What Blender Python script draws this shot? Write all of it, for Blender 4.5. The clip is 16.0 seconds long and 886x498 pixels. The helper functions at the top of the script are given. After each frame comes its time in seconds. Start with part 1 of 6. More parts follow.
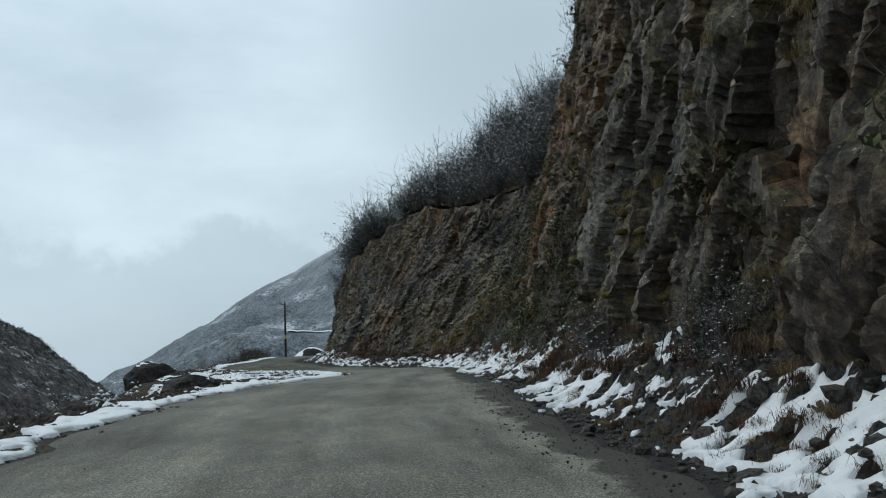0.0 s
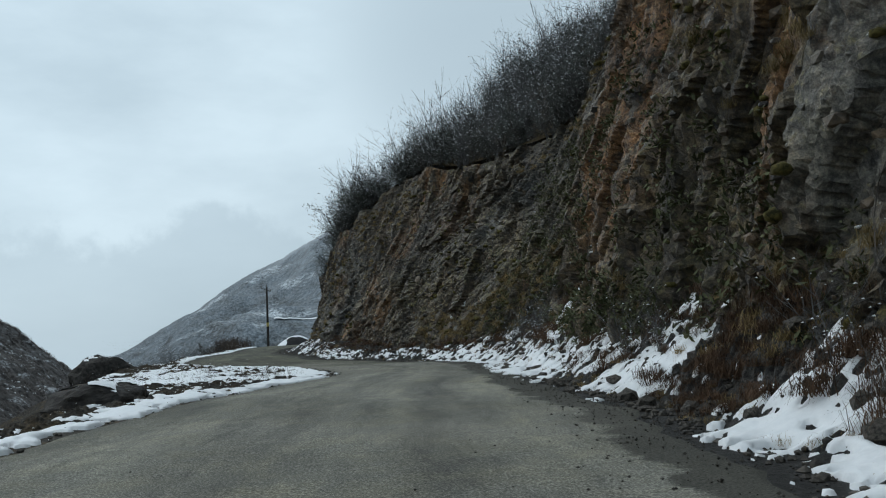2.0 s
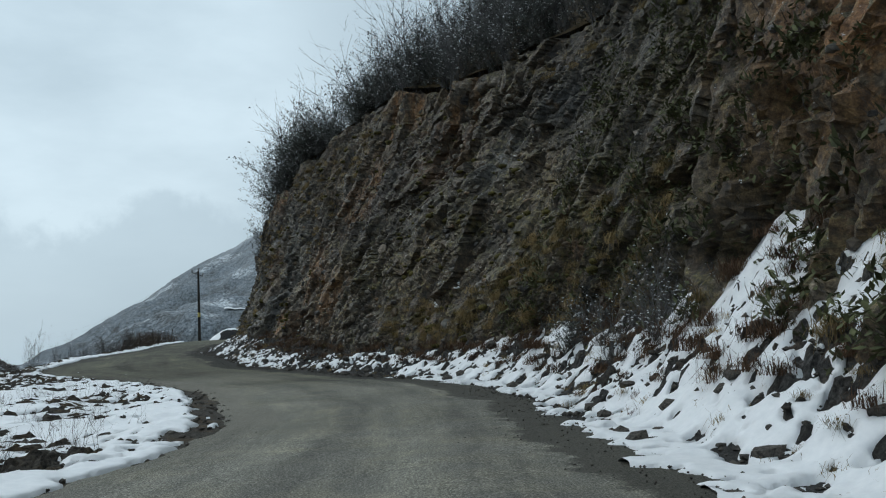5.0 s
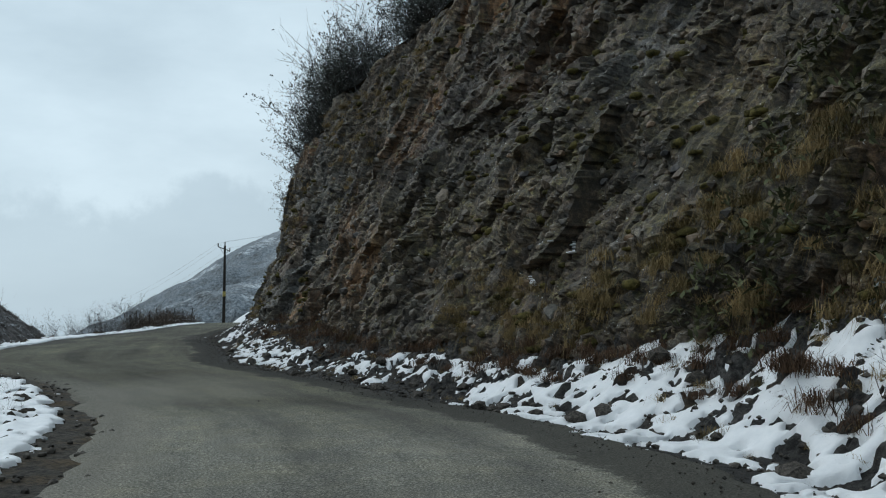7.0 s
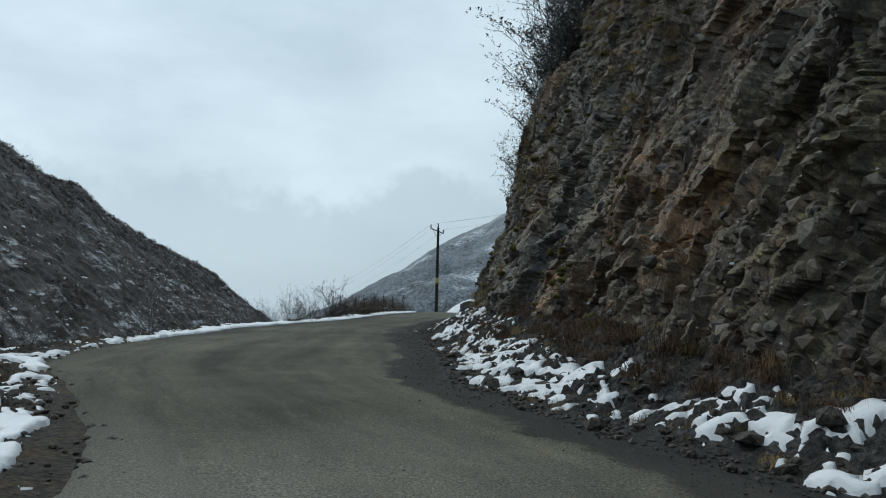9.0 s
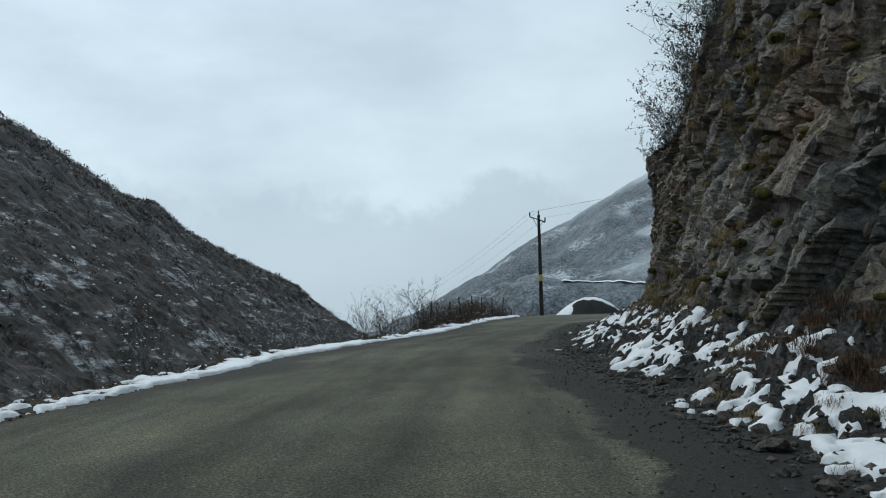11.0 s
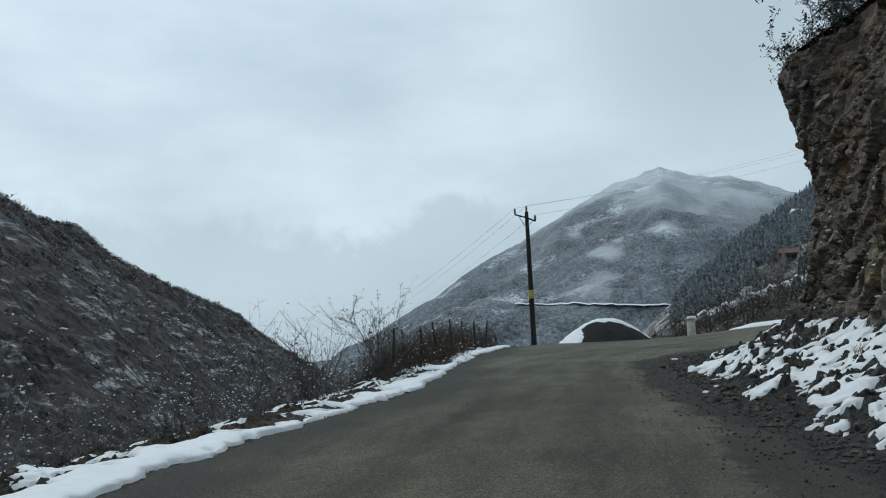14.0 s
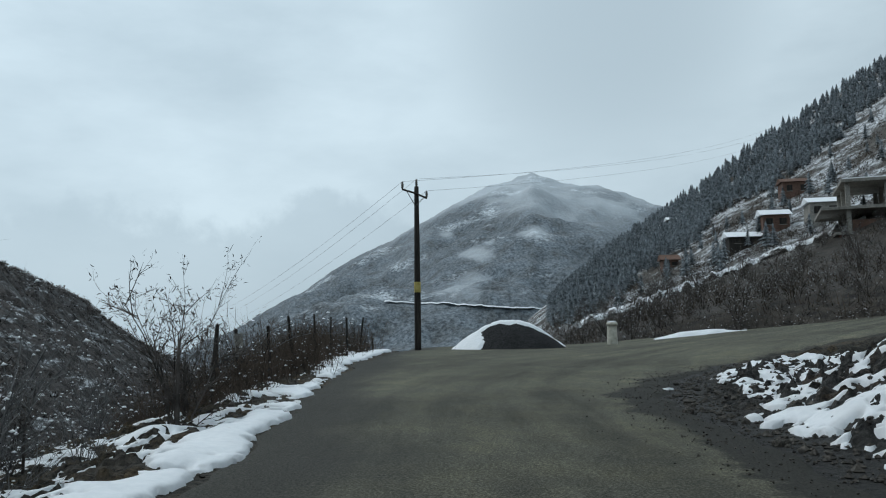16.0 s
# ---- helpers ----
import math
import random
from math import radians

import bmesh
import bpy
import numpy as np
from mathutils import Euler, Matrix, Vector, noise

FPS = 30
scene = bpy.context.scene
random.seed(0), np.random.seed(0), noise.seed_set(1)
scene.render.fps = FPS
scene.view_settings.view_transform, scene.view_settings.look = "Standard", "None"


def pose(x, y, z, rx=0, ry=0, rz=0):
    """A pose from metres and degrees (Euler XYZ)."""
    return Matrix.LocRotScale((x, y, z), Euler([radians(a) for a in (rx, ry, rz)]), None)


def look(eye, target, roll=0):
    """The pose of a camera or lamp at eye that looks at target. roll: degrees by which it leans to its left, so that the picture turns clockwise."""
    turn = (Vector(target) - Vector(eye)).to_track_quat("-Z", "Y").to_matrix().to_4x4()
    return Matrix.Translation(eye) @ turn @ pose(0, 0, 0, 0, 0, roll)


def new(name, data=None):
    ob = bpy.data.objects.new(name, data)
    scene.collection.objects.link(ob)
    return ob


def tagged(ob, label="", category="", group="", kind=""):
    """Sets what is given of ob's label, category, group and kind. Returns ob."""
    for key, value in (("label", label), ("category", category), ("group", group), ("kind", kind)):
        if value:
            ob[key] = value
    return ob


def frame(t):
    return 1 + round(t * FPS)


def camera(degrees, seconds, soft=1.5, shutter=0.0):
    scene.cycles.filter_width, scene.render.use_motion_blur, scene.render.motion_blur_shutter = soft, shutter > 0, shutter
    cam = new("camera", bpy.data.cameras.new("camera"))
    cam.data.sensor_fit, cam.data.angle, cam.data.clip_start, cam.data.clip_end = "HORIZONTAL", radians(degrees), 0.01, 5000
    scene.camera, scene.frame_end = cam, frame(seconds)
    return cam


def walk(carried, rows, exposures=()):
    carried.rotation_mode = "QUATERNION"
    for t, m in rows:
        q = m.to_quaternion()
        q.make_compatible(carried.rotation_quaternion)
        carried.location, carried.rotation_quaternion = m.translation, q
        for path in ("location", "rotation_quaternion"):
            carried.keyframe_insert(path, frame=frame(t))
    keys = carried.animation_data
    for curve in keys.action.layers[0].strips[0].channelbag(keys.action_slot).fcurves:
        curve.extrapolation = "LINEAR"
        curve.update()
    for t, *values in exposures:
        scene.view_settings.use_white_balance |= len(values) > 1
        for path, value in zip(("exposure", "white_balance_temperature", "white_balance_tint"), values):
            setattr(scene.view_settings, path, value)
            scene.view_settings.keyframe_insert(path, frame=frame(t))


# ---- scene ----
cam = camera(54.4, 16.0, soft=1.1)
PATH = [
    (0.0, look((1.053, 4.687, 1.777), (1.220, 14.602, 3.072), -2.53)),
    (0.5, look((0.694, 7.231, 1.856), (0.908, 17.143, 3.159), -2.39)),
    (1.0, look((0.495, 9.870, 1.961), (0.734, 19.782, 3.263), -2.35)),
    (1.5, look((0.294, 12.576, 2.083), (0.563, 22.499, 3.294), -2.53)),
    (2.0, look((0.118, 15.007, 2.106), (0.417, 24.938, 3.237), -3.05)),
    (2.5, look((-0.039, 17.455, 2.279), (0.306, 27.386, 3.406), -3.58)),
    (3.0, look((-0.173, 19.868, 2.335), (0.217, 29.802, 3.407), -3.74)),
    (3.5, look((-0.275, 22.418, 2.412), (0.224, 32.354, 3.429), -3.78)),
    (6.0, look((-0.278, 36.673, 2.662), (0.611, 46.583, 3.664), -2.34)),
    (6.5, look((-0.422, 39.335, 2.679), (0.320, 49.266, 3.583), -1.53)),
    (7.0, look((-0.582, 41.987, 2.701), (-0.275, 51.940, 3.620), -0.33)),
    (7.5, look((-0.940, 44.692, 2.757), (-1.193, 54.646, 3.685), 0.35)),
    (8.0, look((-1.545, 47.511, 2.788), (-2.418, 57.431, 3.703), 0.96)),
    (8.5, look((-2.257, 50.209, 2.784), (-3.777, 60.051, 3.692), 1.34)),
    (9.0, look((-3.118, 52.858, 2.782), (-5.199, 62.605, 3.596), 1.39)),
    (9.5, look((-4.092, 55.672, 2.777), (-6.543, 65.329, 3.632), 1.27)),
    (10.0, look((-5.148, 58.145, 2.801), (-7.854, 67.729, 3.704), 0.43)),
    (12.5, look((-10.234, 72.811, 3.385), (-13.307, 82.300, 4.101), -2.55)),
    (13.0, look((-11.159, 75.053, 3.332), (-14.142, 84.569, 4.064), -2.69)),
    (13.5, look((-12.049, 77.468, 3.402), (-14.795, 87.038, 4.333), -2.61)),
    (14.0, look((-12.859, 79.841, 3.505), (-15.258, 89.483, 4.629), -2.67)),
    (14.5, look((-13.582, 82.187, 3.609), (-15.654, 91.907, 4.715), -2.63)),
    (15.0, look((-14.243, 84.488, 3.651), (-15.955, 94.280, 4.743), -2.34)),
    (15.5, look((-14.710, 86.907, 3.726), (-16.031, 96.762, 4.792), -1.66)),
    (16.0, look((-15.087, 89.251, 3.774), (-16.020, 99.152, 4.825), -0.77)),
]
walk(cam, PATH, [(0, 0.0), (8.0, 0.0), (16.0, -0.05)])

# ---- world and light: overcast winter day ----
world = bpy.data.worlds.new("overcast_sky")
scene.world = world
world.use_nodes = True
SUN_EL, SUN_AZ = 52.0, 65.0
wt = world.node_tree
wn = wt.nodes
wn.clear()
sky = wn.new("ShaderNodeTexSky")
sky.sky_type, sky.sun_disc = "NISHITA", False
sky.sun_elevation, sky.sun_rotation = radians(SUN_EL), radians(-SUN_AZ)
sky.air_density, sky.dust_density = 1.0, 3.0
coord = wn.new("ShaderNodeTexCoord")
mapg = wn.new("ShaderNodeMapping")
mapg.inputs["Scale"].default_value = (1.0, 1.0, 2.6)
wt.links.new(coord.outputs["Generated"], mapg.inputs["Vector"])
cl = wn.new("ShaderNodeTexNoise")
cl.inputs["Scale"].default_value, cl.inputs["Detail"].default_value, cl.inputs["Roughness"].default_value = 2.2, 6.0, 0.55
wt.links.new(mapg.outputs["Vector"], cl.inputs["Vector"])
ramp = wn.new("ShaderNodeValToRGB")
ramp.color_ramp.elements[0].position, ramp.color_ramp.elements[0].color = 0.36, (0.535, 0.675, 0.765, 1)
ramp.color_ramp.elements[1].position, ramp.color_ramp.elements[1].color = 0.62, (0.705, 0.865, 0.96, 1)
wt.links.new(cl.outputs["Fac"], ramp.inputs["Fac"])
split = wn.new("ShaderNodeSeparateXYZ")
wt.links.new(coord.outputs["Generated"], split.inputs[0])
billow = wn.new("ShaderNodeTexNoise")
billow.inputs["Scale"].default_value, billow.inputs["Detail"].default_value, billow.inputs["Roughness"].default_value = 7.0, 6.0, 0.6
wt.links.new(coord.outputs["Generated"], billow.inputs["Vector"])
lift = wn.new("ShaderNodeMath")
lift.operation = "MULTIPLY_ADD"
lift.inputs[1].default_value = -0.30
wt.links.new(billow.outputs["Fac"], lift.inputs[0])
wt.links.new(split.outputs["Z"], lift.inputs[2])
bank_fac = wn.new("ShaderNodeMapRange")
bank_fac.interpolation_type = "SMOOTHSTEP"
for key_, value_ in (("From Min", 0.015), ("From Max", -0.025), ("To Min", 0.0), ("To Max", 0.62)):
    bank_fac.inputs[key_].default_value = value_
wt.links.new(lift.outputs[0], bank_fac.inputs["Value"])
low_cloud = wn.new("ShaderNodeMix")
low_cloud.data_type = "RGBA"
low_cloud.inputs[7].default_value = (0.50, 0.635, 0.725, 1)
wt.links.new(bank_fac.outputs[0], low_cloud.inputs[0])
wt.links.new(ramp.outputs["Color"], low_cloud.inputs[6])
toward = wn.new("ShaderNodeVectorMath")
toward.operation = "DOT_PRODUCT"
toward.inputs[1].default_value = (0.085, 0.925, 0.370)
wt.links.new(coord.outputs["Generated"], toward.inputs[0])
frayed = wn.new("ShaderNodeMath")
frayed.operation = "MULTIPLY_ADD"
frayed.inputs[1].default_value = 0.045
wt.links.new(cl.outputs["Fac"], frayed.inputs[0])
wt.links.new(toward.outputs["Value"], frayed.inputs[2])
grey_fac = wn.new("ShaderNodeMapRange")
grey_fac.interpolation_type = "SMOOTHSTEP"
for key_, value_ in (("From Min", 1.003), ("From Max", 1.026), ("To Min", 0.0), ("To Max", 0.6)):
    grey_fac.inputs[key_].default_value = value_
wt.links.new(frayed.outputs[0], grey_fac.inputs["Value"])
grey_cloud = wn.new("ShaderNodeMix")
grey_cloud.data_type = "RGBA"
grey_cloud.inputs[7].default_value = (0.43, 0.55, 0.63, 1)
wt.links.new(grey_fac.outputs[0], grey_cloud.inputs[0])
wt.links.new(low_cloud.outputs[2], grey_cloud.inputs[6])
b_sky = wn.new("ShaderNodeBackground")
b_sky.inputs["Strength"].default_value = 0.05
wt.links.new(sky.outputs["Color"], b_sky.inputs["Color"])
b_cloud = wn.new("ShaderNodeBackground")
veil = wn.new("ShaderNodeVectorMath")
veil.operation = "DOT_PRODUCT"
veil.inputs[1].default_value = (-math.sin(radians(SUN_AZ)) * 0.62, math.cos(radians(SUN_AZ)) * 0.62, 0.79)
wt.links.new(coord.outputs["Generated"], veil.inputs[0])
glow = wn.new("ShaderNodeMapRange")
glow.inputs["From Min"].default_value, glow.inputs["From Max"].default_value = -0.2, 1.0
glow.inputs["To Min"].default_value, glow.inputs["To Max"].default_value = 0.66, 1.26
wt.links.new(veil.outputs["Value"], glow.inputs["Value"])
wt.links.new(glow.outputs["Result"], b_cloud.inputs["Strength"])
wt.links.new(grey_cloud.outputs[2], b_cloud.inputs["Color"])
adds = wn.new("ShaderNodeMixShader")
adds.inputs["Fac"].default_value = 0.88
wt.links.new(b_sky.outputs[0], adds.inputs[1])
wt.links.new(b_cloud.outputs[0], adds.inputs[2])
w_out = wn.new("ShaderNodeOutputWorld")
wt.links.new(adds.outputs[0], w_out.inputs["Surface"])

sun_data = bpy.data.lights.new("sun", "SUN")
sun_data.energy, sun_data.angle, sun_data.color = 0.7, radians(40), (1.0, 0.97, 0.93)
sun = new("sun", sun_data)
az, el = radians(SUN_AZ), radians(SUN_EL)
sun.matrix_world = look((-math.sin(az) * math.cos(el) * 50, math.cos(az) * math.cos(el) * 50, math.sin(el) * 50), (0, 0, 0))


# ---- noise on arrays ----
def lattice(ix, iy, iz, seed):
    h = (ix.astype(np.int64) * 374761393 + iy.astype(np.int64) * 668265263 + iz.astype(np.int64) * 1274126177 + seed * 974711) & 0xFFFFFFFF
    h = ((h ^ (h >> 13)) * 1274126177) & 0xFFFFFFFF
    h = ((h ^ (h >> 16)) * 668265263) & 0xFFFFFFFF
    return ((h ^ (h >> 15)) & 0xFFFFFF) / float(0x1000000)


def vnoise(x, y, z=None, seed=0):
    """Smooth value noise, 0 to 1."""
    z = np.zeros_like(x) if z is None else z
    fx, fy, fz = np.floor(x), np.floor(y), np.floor(z)
    tx, ty, tz = x - fx, y - fy, z - fz
    tx, ty, tz = tx * tx * (3 - 2 * tx), ty * ty * (3 - 2 * ty), tz * tz * (3 - 2 * tz)
    out = 0
    for a in (0, 1):
        for b in (0, 1):
            for c in (0, 1):
                w = (tx if a else 1 - tx) * (ty if b else 1 - ty) * (tz if c else 1 - tz)
                out = out + w * lattice(fx + a, fy + b, fz + c, seed)
    return out


def fbm(x, y, z=None, octaves=4, seed=0):
    total, amp, norm = 0, 1.0, 0.0
    for o in range(octaves):
        k = 2.0 ** o
        total = total + amp * (vnoise(x * k, y * k, None if z is None else z * k, seed + o) - 0.5)
        norm += amp
        amp *= 0.5
    return total / norm * 2


def lacy(x, y, octaves=5, seed=0, gain=0.75):
    """Noise with strong fine detail, about -1 to 1."""
    total, amp, norm = 0, 1.0, 0.0
    for o in range(octaves):
        total = total + amp * (vnoise(x * 2.1 ** o + 17 * o, y * 2.1 ** o, None, seed + o) - 0.5) * 2
        norm += amp * amp
        amp *= gain
    return total / math.sqrt(norm) * 1.2


def blocks(x, y, seed=0, tilt=0.5):
    """Faceted blocks: a random level and tilt for each cell, and how far inside the cell a place lies."""
    fx, fy = np.floor(x), np.floor(y)
    best = np.full(x.shape, 9.0)
    second = np.full(x.shape, 9.0)
    level = np.zeros_like(x)
    for a in (-1, 0, 1):
        for b in (-1, 0, 1):
            cx, cy = fx + a, fy + b
            px, py = cx + lattice(cx, cy, 0 * cx, seed), cy + lattice(cx, cy, 0 * cx + 1, seed)
            d = np.hypot(px - x, py - y)
            v = (lattice(cx, cy, 0 * cx + 2, seed) + tilt * ((x - px) * (lattice(cx, cy, 0 * cx + 3, seed) - 0.5) * 1.3
                 + (y - py) * (lattice(cx, cy, 0 * cx + 4, seed) - 0.45)) * 2)
            near = d < best
            second = np.where(near, best, np.minimum(second, d))
            level = np.where(near, v, level)
            best = np.where(near, d, best)
    return level, second - best


def smooth(a, b, x):
    t = np.clip((x - a) / (b - a), 0, 1)
    return t * t * (3 - 2 * t)


# ---- materials ----
def material(name, rough=0.9, metal=0.0):
    m = bpy.data.materials.new(name)
    m.use_nodes = True
    p = m.node_tree.nodes["Principled BSDF"]
    p.inputs["Roughness"].default_value, p.inputs["Metallic"].default_value = rough, metal
    return m, m.node_tree, p


def noise_node(nt, scale, detail=5.0, rough=0.6, stretch=(1, 1, 1), voronoi=False, random_shift=False):
    tc = nt.nodes.new("ShaderNodeTexCoord")
    mp = nt.nodes.new("ShaderNodeMapping")
    mp.inputs["Scale"].default_value = stretch
    nt.links.new(tc.outputs["Object"], mp.inputs["Vector"])
    if voronoi:
        n = nt.nodes.new("ShaderNodeTexVoronoi")
        n.inputs["Scale"].default_value = scale
        nt.links.new(mp.outputs["Vector"], n.inputs["Vector"])
        return n.outputs["Distance"]
    n = nt.nodes.new("ShaderNodeTexNoise")
    n.inputs["Scale"].default_value, n.inputs["Detail"].default_value, n.inputs["Roughness"].default_value = scale, detail, rough
    nt.links.new(mp.outputs["Vector"], n.inputs["Vector"])
    return n.outputs["Fac"]


def stops(nt, fac, *rows):
    """A colour ramp: rows of position and colour."""
    r = nt.nodes.new("ShaderNodeValToRGB")
    e = r.color_ramp.elements
    while len(e) < len(rows):
        e.new(0.5)
    for item, (pos, col) in zip(e, rows):
        item.position, item.color = pos, (*col, 1)
    nt.links.new(fac, r.inputs["Fac"])
    return r.outputs["Color"]


def blend(nt, fac, a, b, mode="MIX"):
    n = nt.nodes.new("ShaderNodeMix")
    n.data_type, n.blend_type = "RGBA", mode
    for sock, v in ((n.inputs[0], fac), (n.inputs[6], a), (n.inputs[7], b)):
        if isinstance(v, (int, float)):
            sock.default_value = v
        elif isinstance(v, tuple):
            sock.default_value = (*v, 1)
        else:
            nt.links.new(v, sock)
    return n.outputs[2]


def mask(nt, fac, lo, hi):
    n = nt.nodes.new("ShaderNodeMapRange")
    n.inputs["From Min"].default_value, n.inputs["From Max"].default_value = lo, hi
    nt.links.new(fac, n.inputs["Value"])
    return n.outputs["Result"]


def relief(nt, p, height, strength, distance):
    b = nt.nodes.new("ShaderNodeBump")
    b.inputs["Strength"].default_value, b.inputs["Distance"].default_value = strength, distance
    nt.links.new(height, b.inputs["Height"])
    nt.links.new(b.outputs["Normal"], p.inputs["Normal"])
    return b


def colour(nt, p, c):
    nt.links.new(c, p.inputs["Base Color"])


def attribute(nt, name):
    n = nt.nodes.new("ShaderNodeAttribute")
    n.attribute_name = name
    return n


def up_facing(nt, lo, hi):
    g = nt.nodes.new("ShaderNodeNewGeometry")
    s = nt.nodes.new("ShaderNodeSeparateXYZ")
    nt.links.new(g.outputs["Normal"], s.inputs["Vector"])
    return mask(nt, s.outputs["Z"], lo, hi)


def simple(name, c1, c2, scale, rough=0.9, bump=0.3, depth=0.01, stretch=(1, 1, 1)):
    """A mottled surface between two colours with a fine relief."""
    m, nt, p = material(name, rough)
    p.inputs["Specular IOR Level"].default_value = 0.2
    f = noise_node(nt, scale, 6, 0.65, stretch)
    c = stops(nt, f, (0.38, c1), (0.62, c2))
    big = noise_node(nt, scale * 0.13, 3, 0.5)
    c = blend(nt, mask(nt, big, 0.35, 0.7), c, blend(nt, 1.0, c, (0.72, 0.72, 0.72), "MULTIPLY"))
    colour(nt, p, c)
    relief(nt, p, f, bump, depth)
    return m


def times(nt, a, b):
    n = nt.nodes.new("ShaderNodeMath")
    n.operation = "MULTIPLY"
    nt.links.new(a, n.inputs[0])
    if isinstance(b, float):
        n.inputs[1].default_value = b
    else:
        nt.links.new(b, n.inputs[1])
    return n.outputs[0]


STONE_TONES = ((0.24, (0.024, 0.024, 0.026)), (0.36, (0.058, 0.047, 0.036)), (0.46, (0.112, 0.080, 0.052)), (0.55, (0.082, 0.078, 0.066)), (0.66, (0.175, 0.145, 0.108)), (0.80, (0.26, 0.24, 0.21)))


def rock_material(name):
    """Broken wet rock: stones of several tones set in brown earth, with rust, moss, seeping water and painted hollow
    shade.
    """
    m, nt, p = material(name, 0.5)
    big = noise_node(nt, 0.14, 4, 0.6)
    mid = noise_node(nt, 1.0, 7, 0.7)
    fine = noise_node(nt, 7.0, 8, 0.7)
    grain = noise_node(nt, 34.0, 4, 0.7)
    streak = noise_node(nt, 1.1, 6, 0.65, (1, 1, 0.25))
    zone_noise = noise_node(nt, 1.6, 6, 0.7)
    rock = stops(nt, attribute(nt, "tone").outputs["Fac"], *STONE_TONES)
    rock = blend(nt, 1.0, rock, stops(nt, fine, (0.36, (0.42, 0.42, 0.43)), (0.50, (1.0, 1.0, 1.0)), (0.66, (1.95, 1.9, 1.82))), "MULTIPLY")
    brown = stops(nt, fine, (0.38, (0.022, 0.015, 0.010)), (0.50, (0.070, 0.049, 0.031)), (0.64, (0.19, 0.135, 0.088)))
    rust = stops(nt, fine, (0.38, (0.090, 0.042, 0.018)), (0.62, (0.34, 0.175, 0.075)))
    moss = stops(nt, fine, (0.40, (0.022, 0.021, 0.010)), (0.50, (0.075, 0.066, 0.025)), (0.62, (0.21, 0.175, 0.066)))
    grey = stops(nt, fine, (0.36, (0.07, 0.072, 0.072)), (0.62, (0.34, 0.34, 0.33)))
    c = blend(nt, mask(nt, mid, 0.46, 0.58), rock, brown)
    c = blend(nt, times(nt, attribute(nt, "joint").outputs["Fac"], 0.75), c, stops(nt, fine, (0.38, (0.014, 0.011, 0.008)), (0.62, (0.060, 0.046, 0.030))))
    c = blend(nt, times(nt, mask(nt, big, 0.54, 0.64), mask(nt, streak, 0.47, 0.60)), c, rust)
    for attr_name, tone, lo, hi in (("earthy", brown, 0.40, 0.54), ("mossy", moss, 0.42, 0.56), ("greyed", grey, 0.38, 0.50), ("rusty", rust, 0.40, 0.52)):
        c = blend(nt, times(nt, attribute(nt, attr_name).outputs["Fac"], mask(nt, zone_noise, lo, hi)), c, tone)
    ledge = noise_node(nt, 2.3, 6, 0.75)
    c = blend(nt, times(nt, mask(nt, ledge, 0.46, 0.58), up_facing(nt, 0.1, 0.5)), c, moss)
    flake = noise_node(nt, 13.0, 3, 0.6)
    c = blend(nt, times(nt, mask(nt, flake, 0.66, 0.70), up_facing(nt, 0.25, 0.5)), c, (0.62, 0.64, 0.66))
    c = blend(nt, 1.0, c, stops(nt, grain, (0.34, (0.62, 0.62, 0.62)), (0.66, (1.42, 1.41, 1.38))), "MULTIPLY")
    seep = noise_node(nt, 0.55, 5, 0.62, (1, 1, 0.8))
    c = blend(nt, mask(nt, seep, 0.50, 0.60), c, blend(nt, 1.0, c, (0.58, 0.59, 0.60), "MULTIPLY"))
    c = blend(nt, mask(nt, seep, 0.46, 0.36), c, blend(nt, 1.0, c, (1.35, 1.28, 1.18), "MULTIPLY"))
    # Shade of the rock's hollows is painted here along with wet stains.
    wet_hollow_shade = times(nt, attribute(nt, "wet_hollow_shade").outputs["Fac"], mask(nt, zone_noise, 0.36, 0.50))
    c = blend(nt, wet_hollow_shade, c, blend(nt, 1.0, c, (0.52, 0.54, 0.58), "MULTIPLY"))
    colour(nt, p, c)
    h = nt.nodes.new("ShaderNodeMath")
    h.operation = "MULTIPLY_ADD"
    h.inputs[1].default_value = 0.3
    nt.links.new(grain, h.inputs[0])
    nt.links.new(fine, h.inputs[2])
    relief(nt, p, h.outputs[0], 0.9, 0.07)
    nt.links.new(mask(nt, mid, 1.25, 0.05), p.inputs["Roughness"])
    return m


def cliff_stone_material(name):
    """Angular stones in the cliff, each of its own tone."""
    m, nt, p = material(name, 0.55)
    info, geo = nt.nodes.new("ShaderNodeObjectInfo"), nt.nodes.new("ShaderNodeNewGeometry")
    both = nt.nodes.new("ShaderNodeMath")
    both.operation = "ADD"
    nt.links.new(info.outputs["Random"], both.inputs[0])
    nt.links.new(geo.outputs["Random Per Island"], both.inputs[1])
    part_of = nt.nodes.new("ShaderNodeMath")
    part_of.operation = "FRACT"
    nt.links.new(both.outputs[0], part_of.inputs[0])
    fine = noise_node(nt, 8.0, 7, 0.7)
    c = stops(nt, part_of.outputs[0], (0.0, (0.024, 0.024, 0.026)), (0.25, (0.060, 0.047, 0.034)), (0.5, (0.105, 0.078, 0.052)), (0.7, (0.085, 0.083, 0.074)), (0.88, (0.175, 0.15, 0.118)), (1.0, (0.20, 0.125, 0.072)))
    c = blend(nt, 1.0, c, stops(nt, fine, (0.36, (0.45, 0.45, 0.45)), (0.64, (1.75, 1.7, 1.62))), "MULTIPLY")
    c = blend(nt, times(nt, mask(nt, fine, 0.50, 0.58), up_facing(nt, 0.3, 0.8)), c, (0.060, 0.052, 0.020))
    colour(nt, p, c)
    relief(nt, p, fine, 0.8, 0.03)
    return m


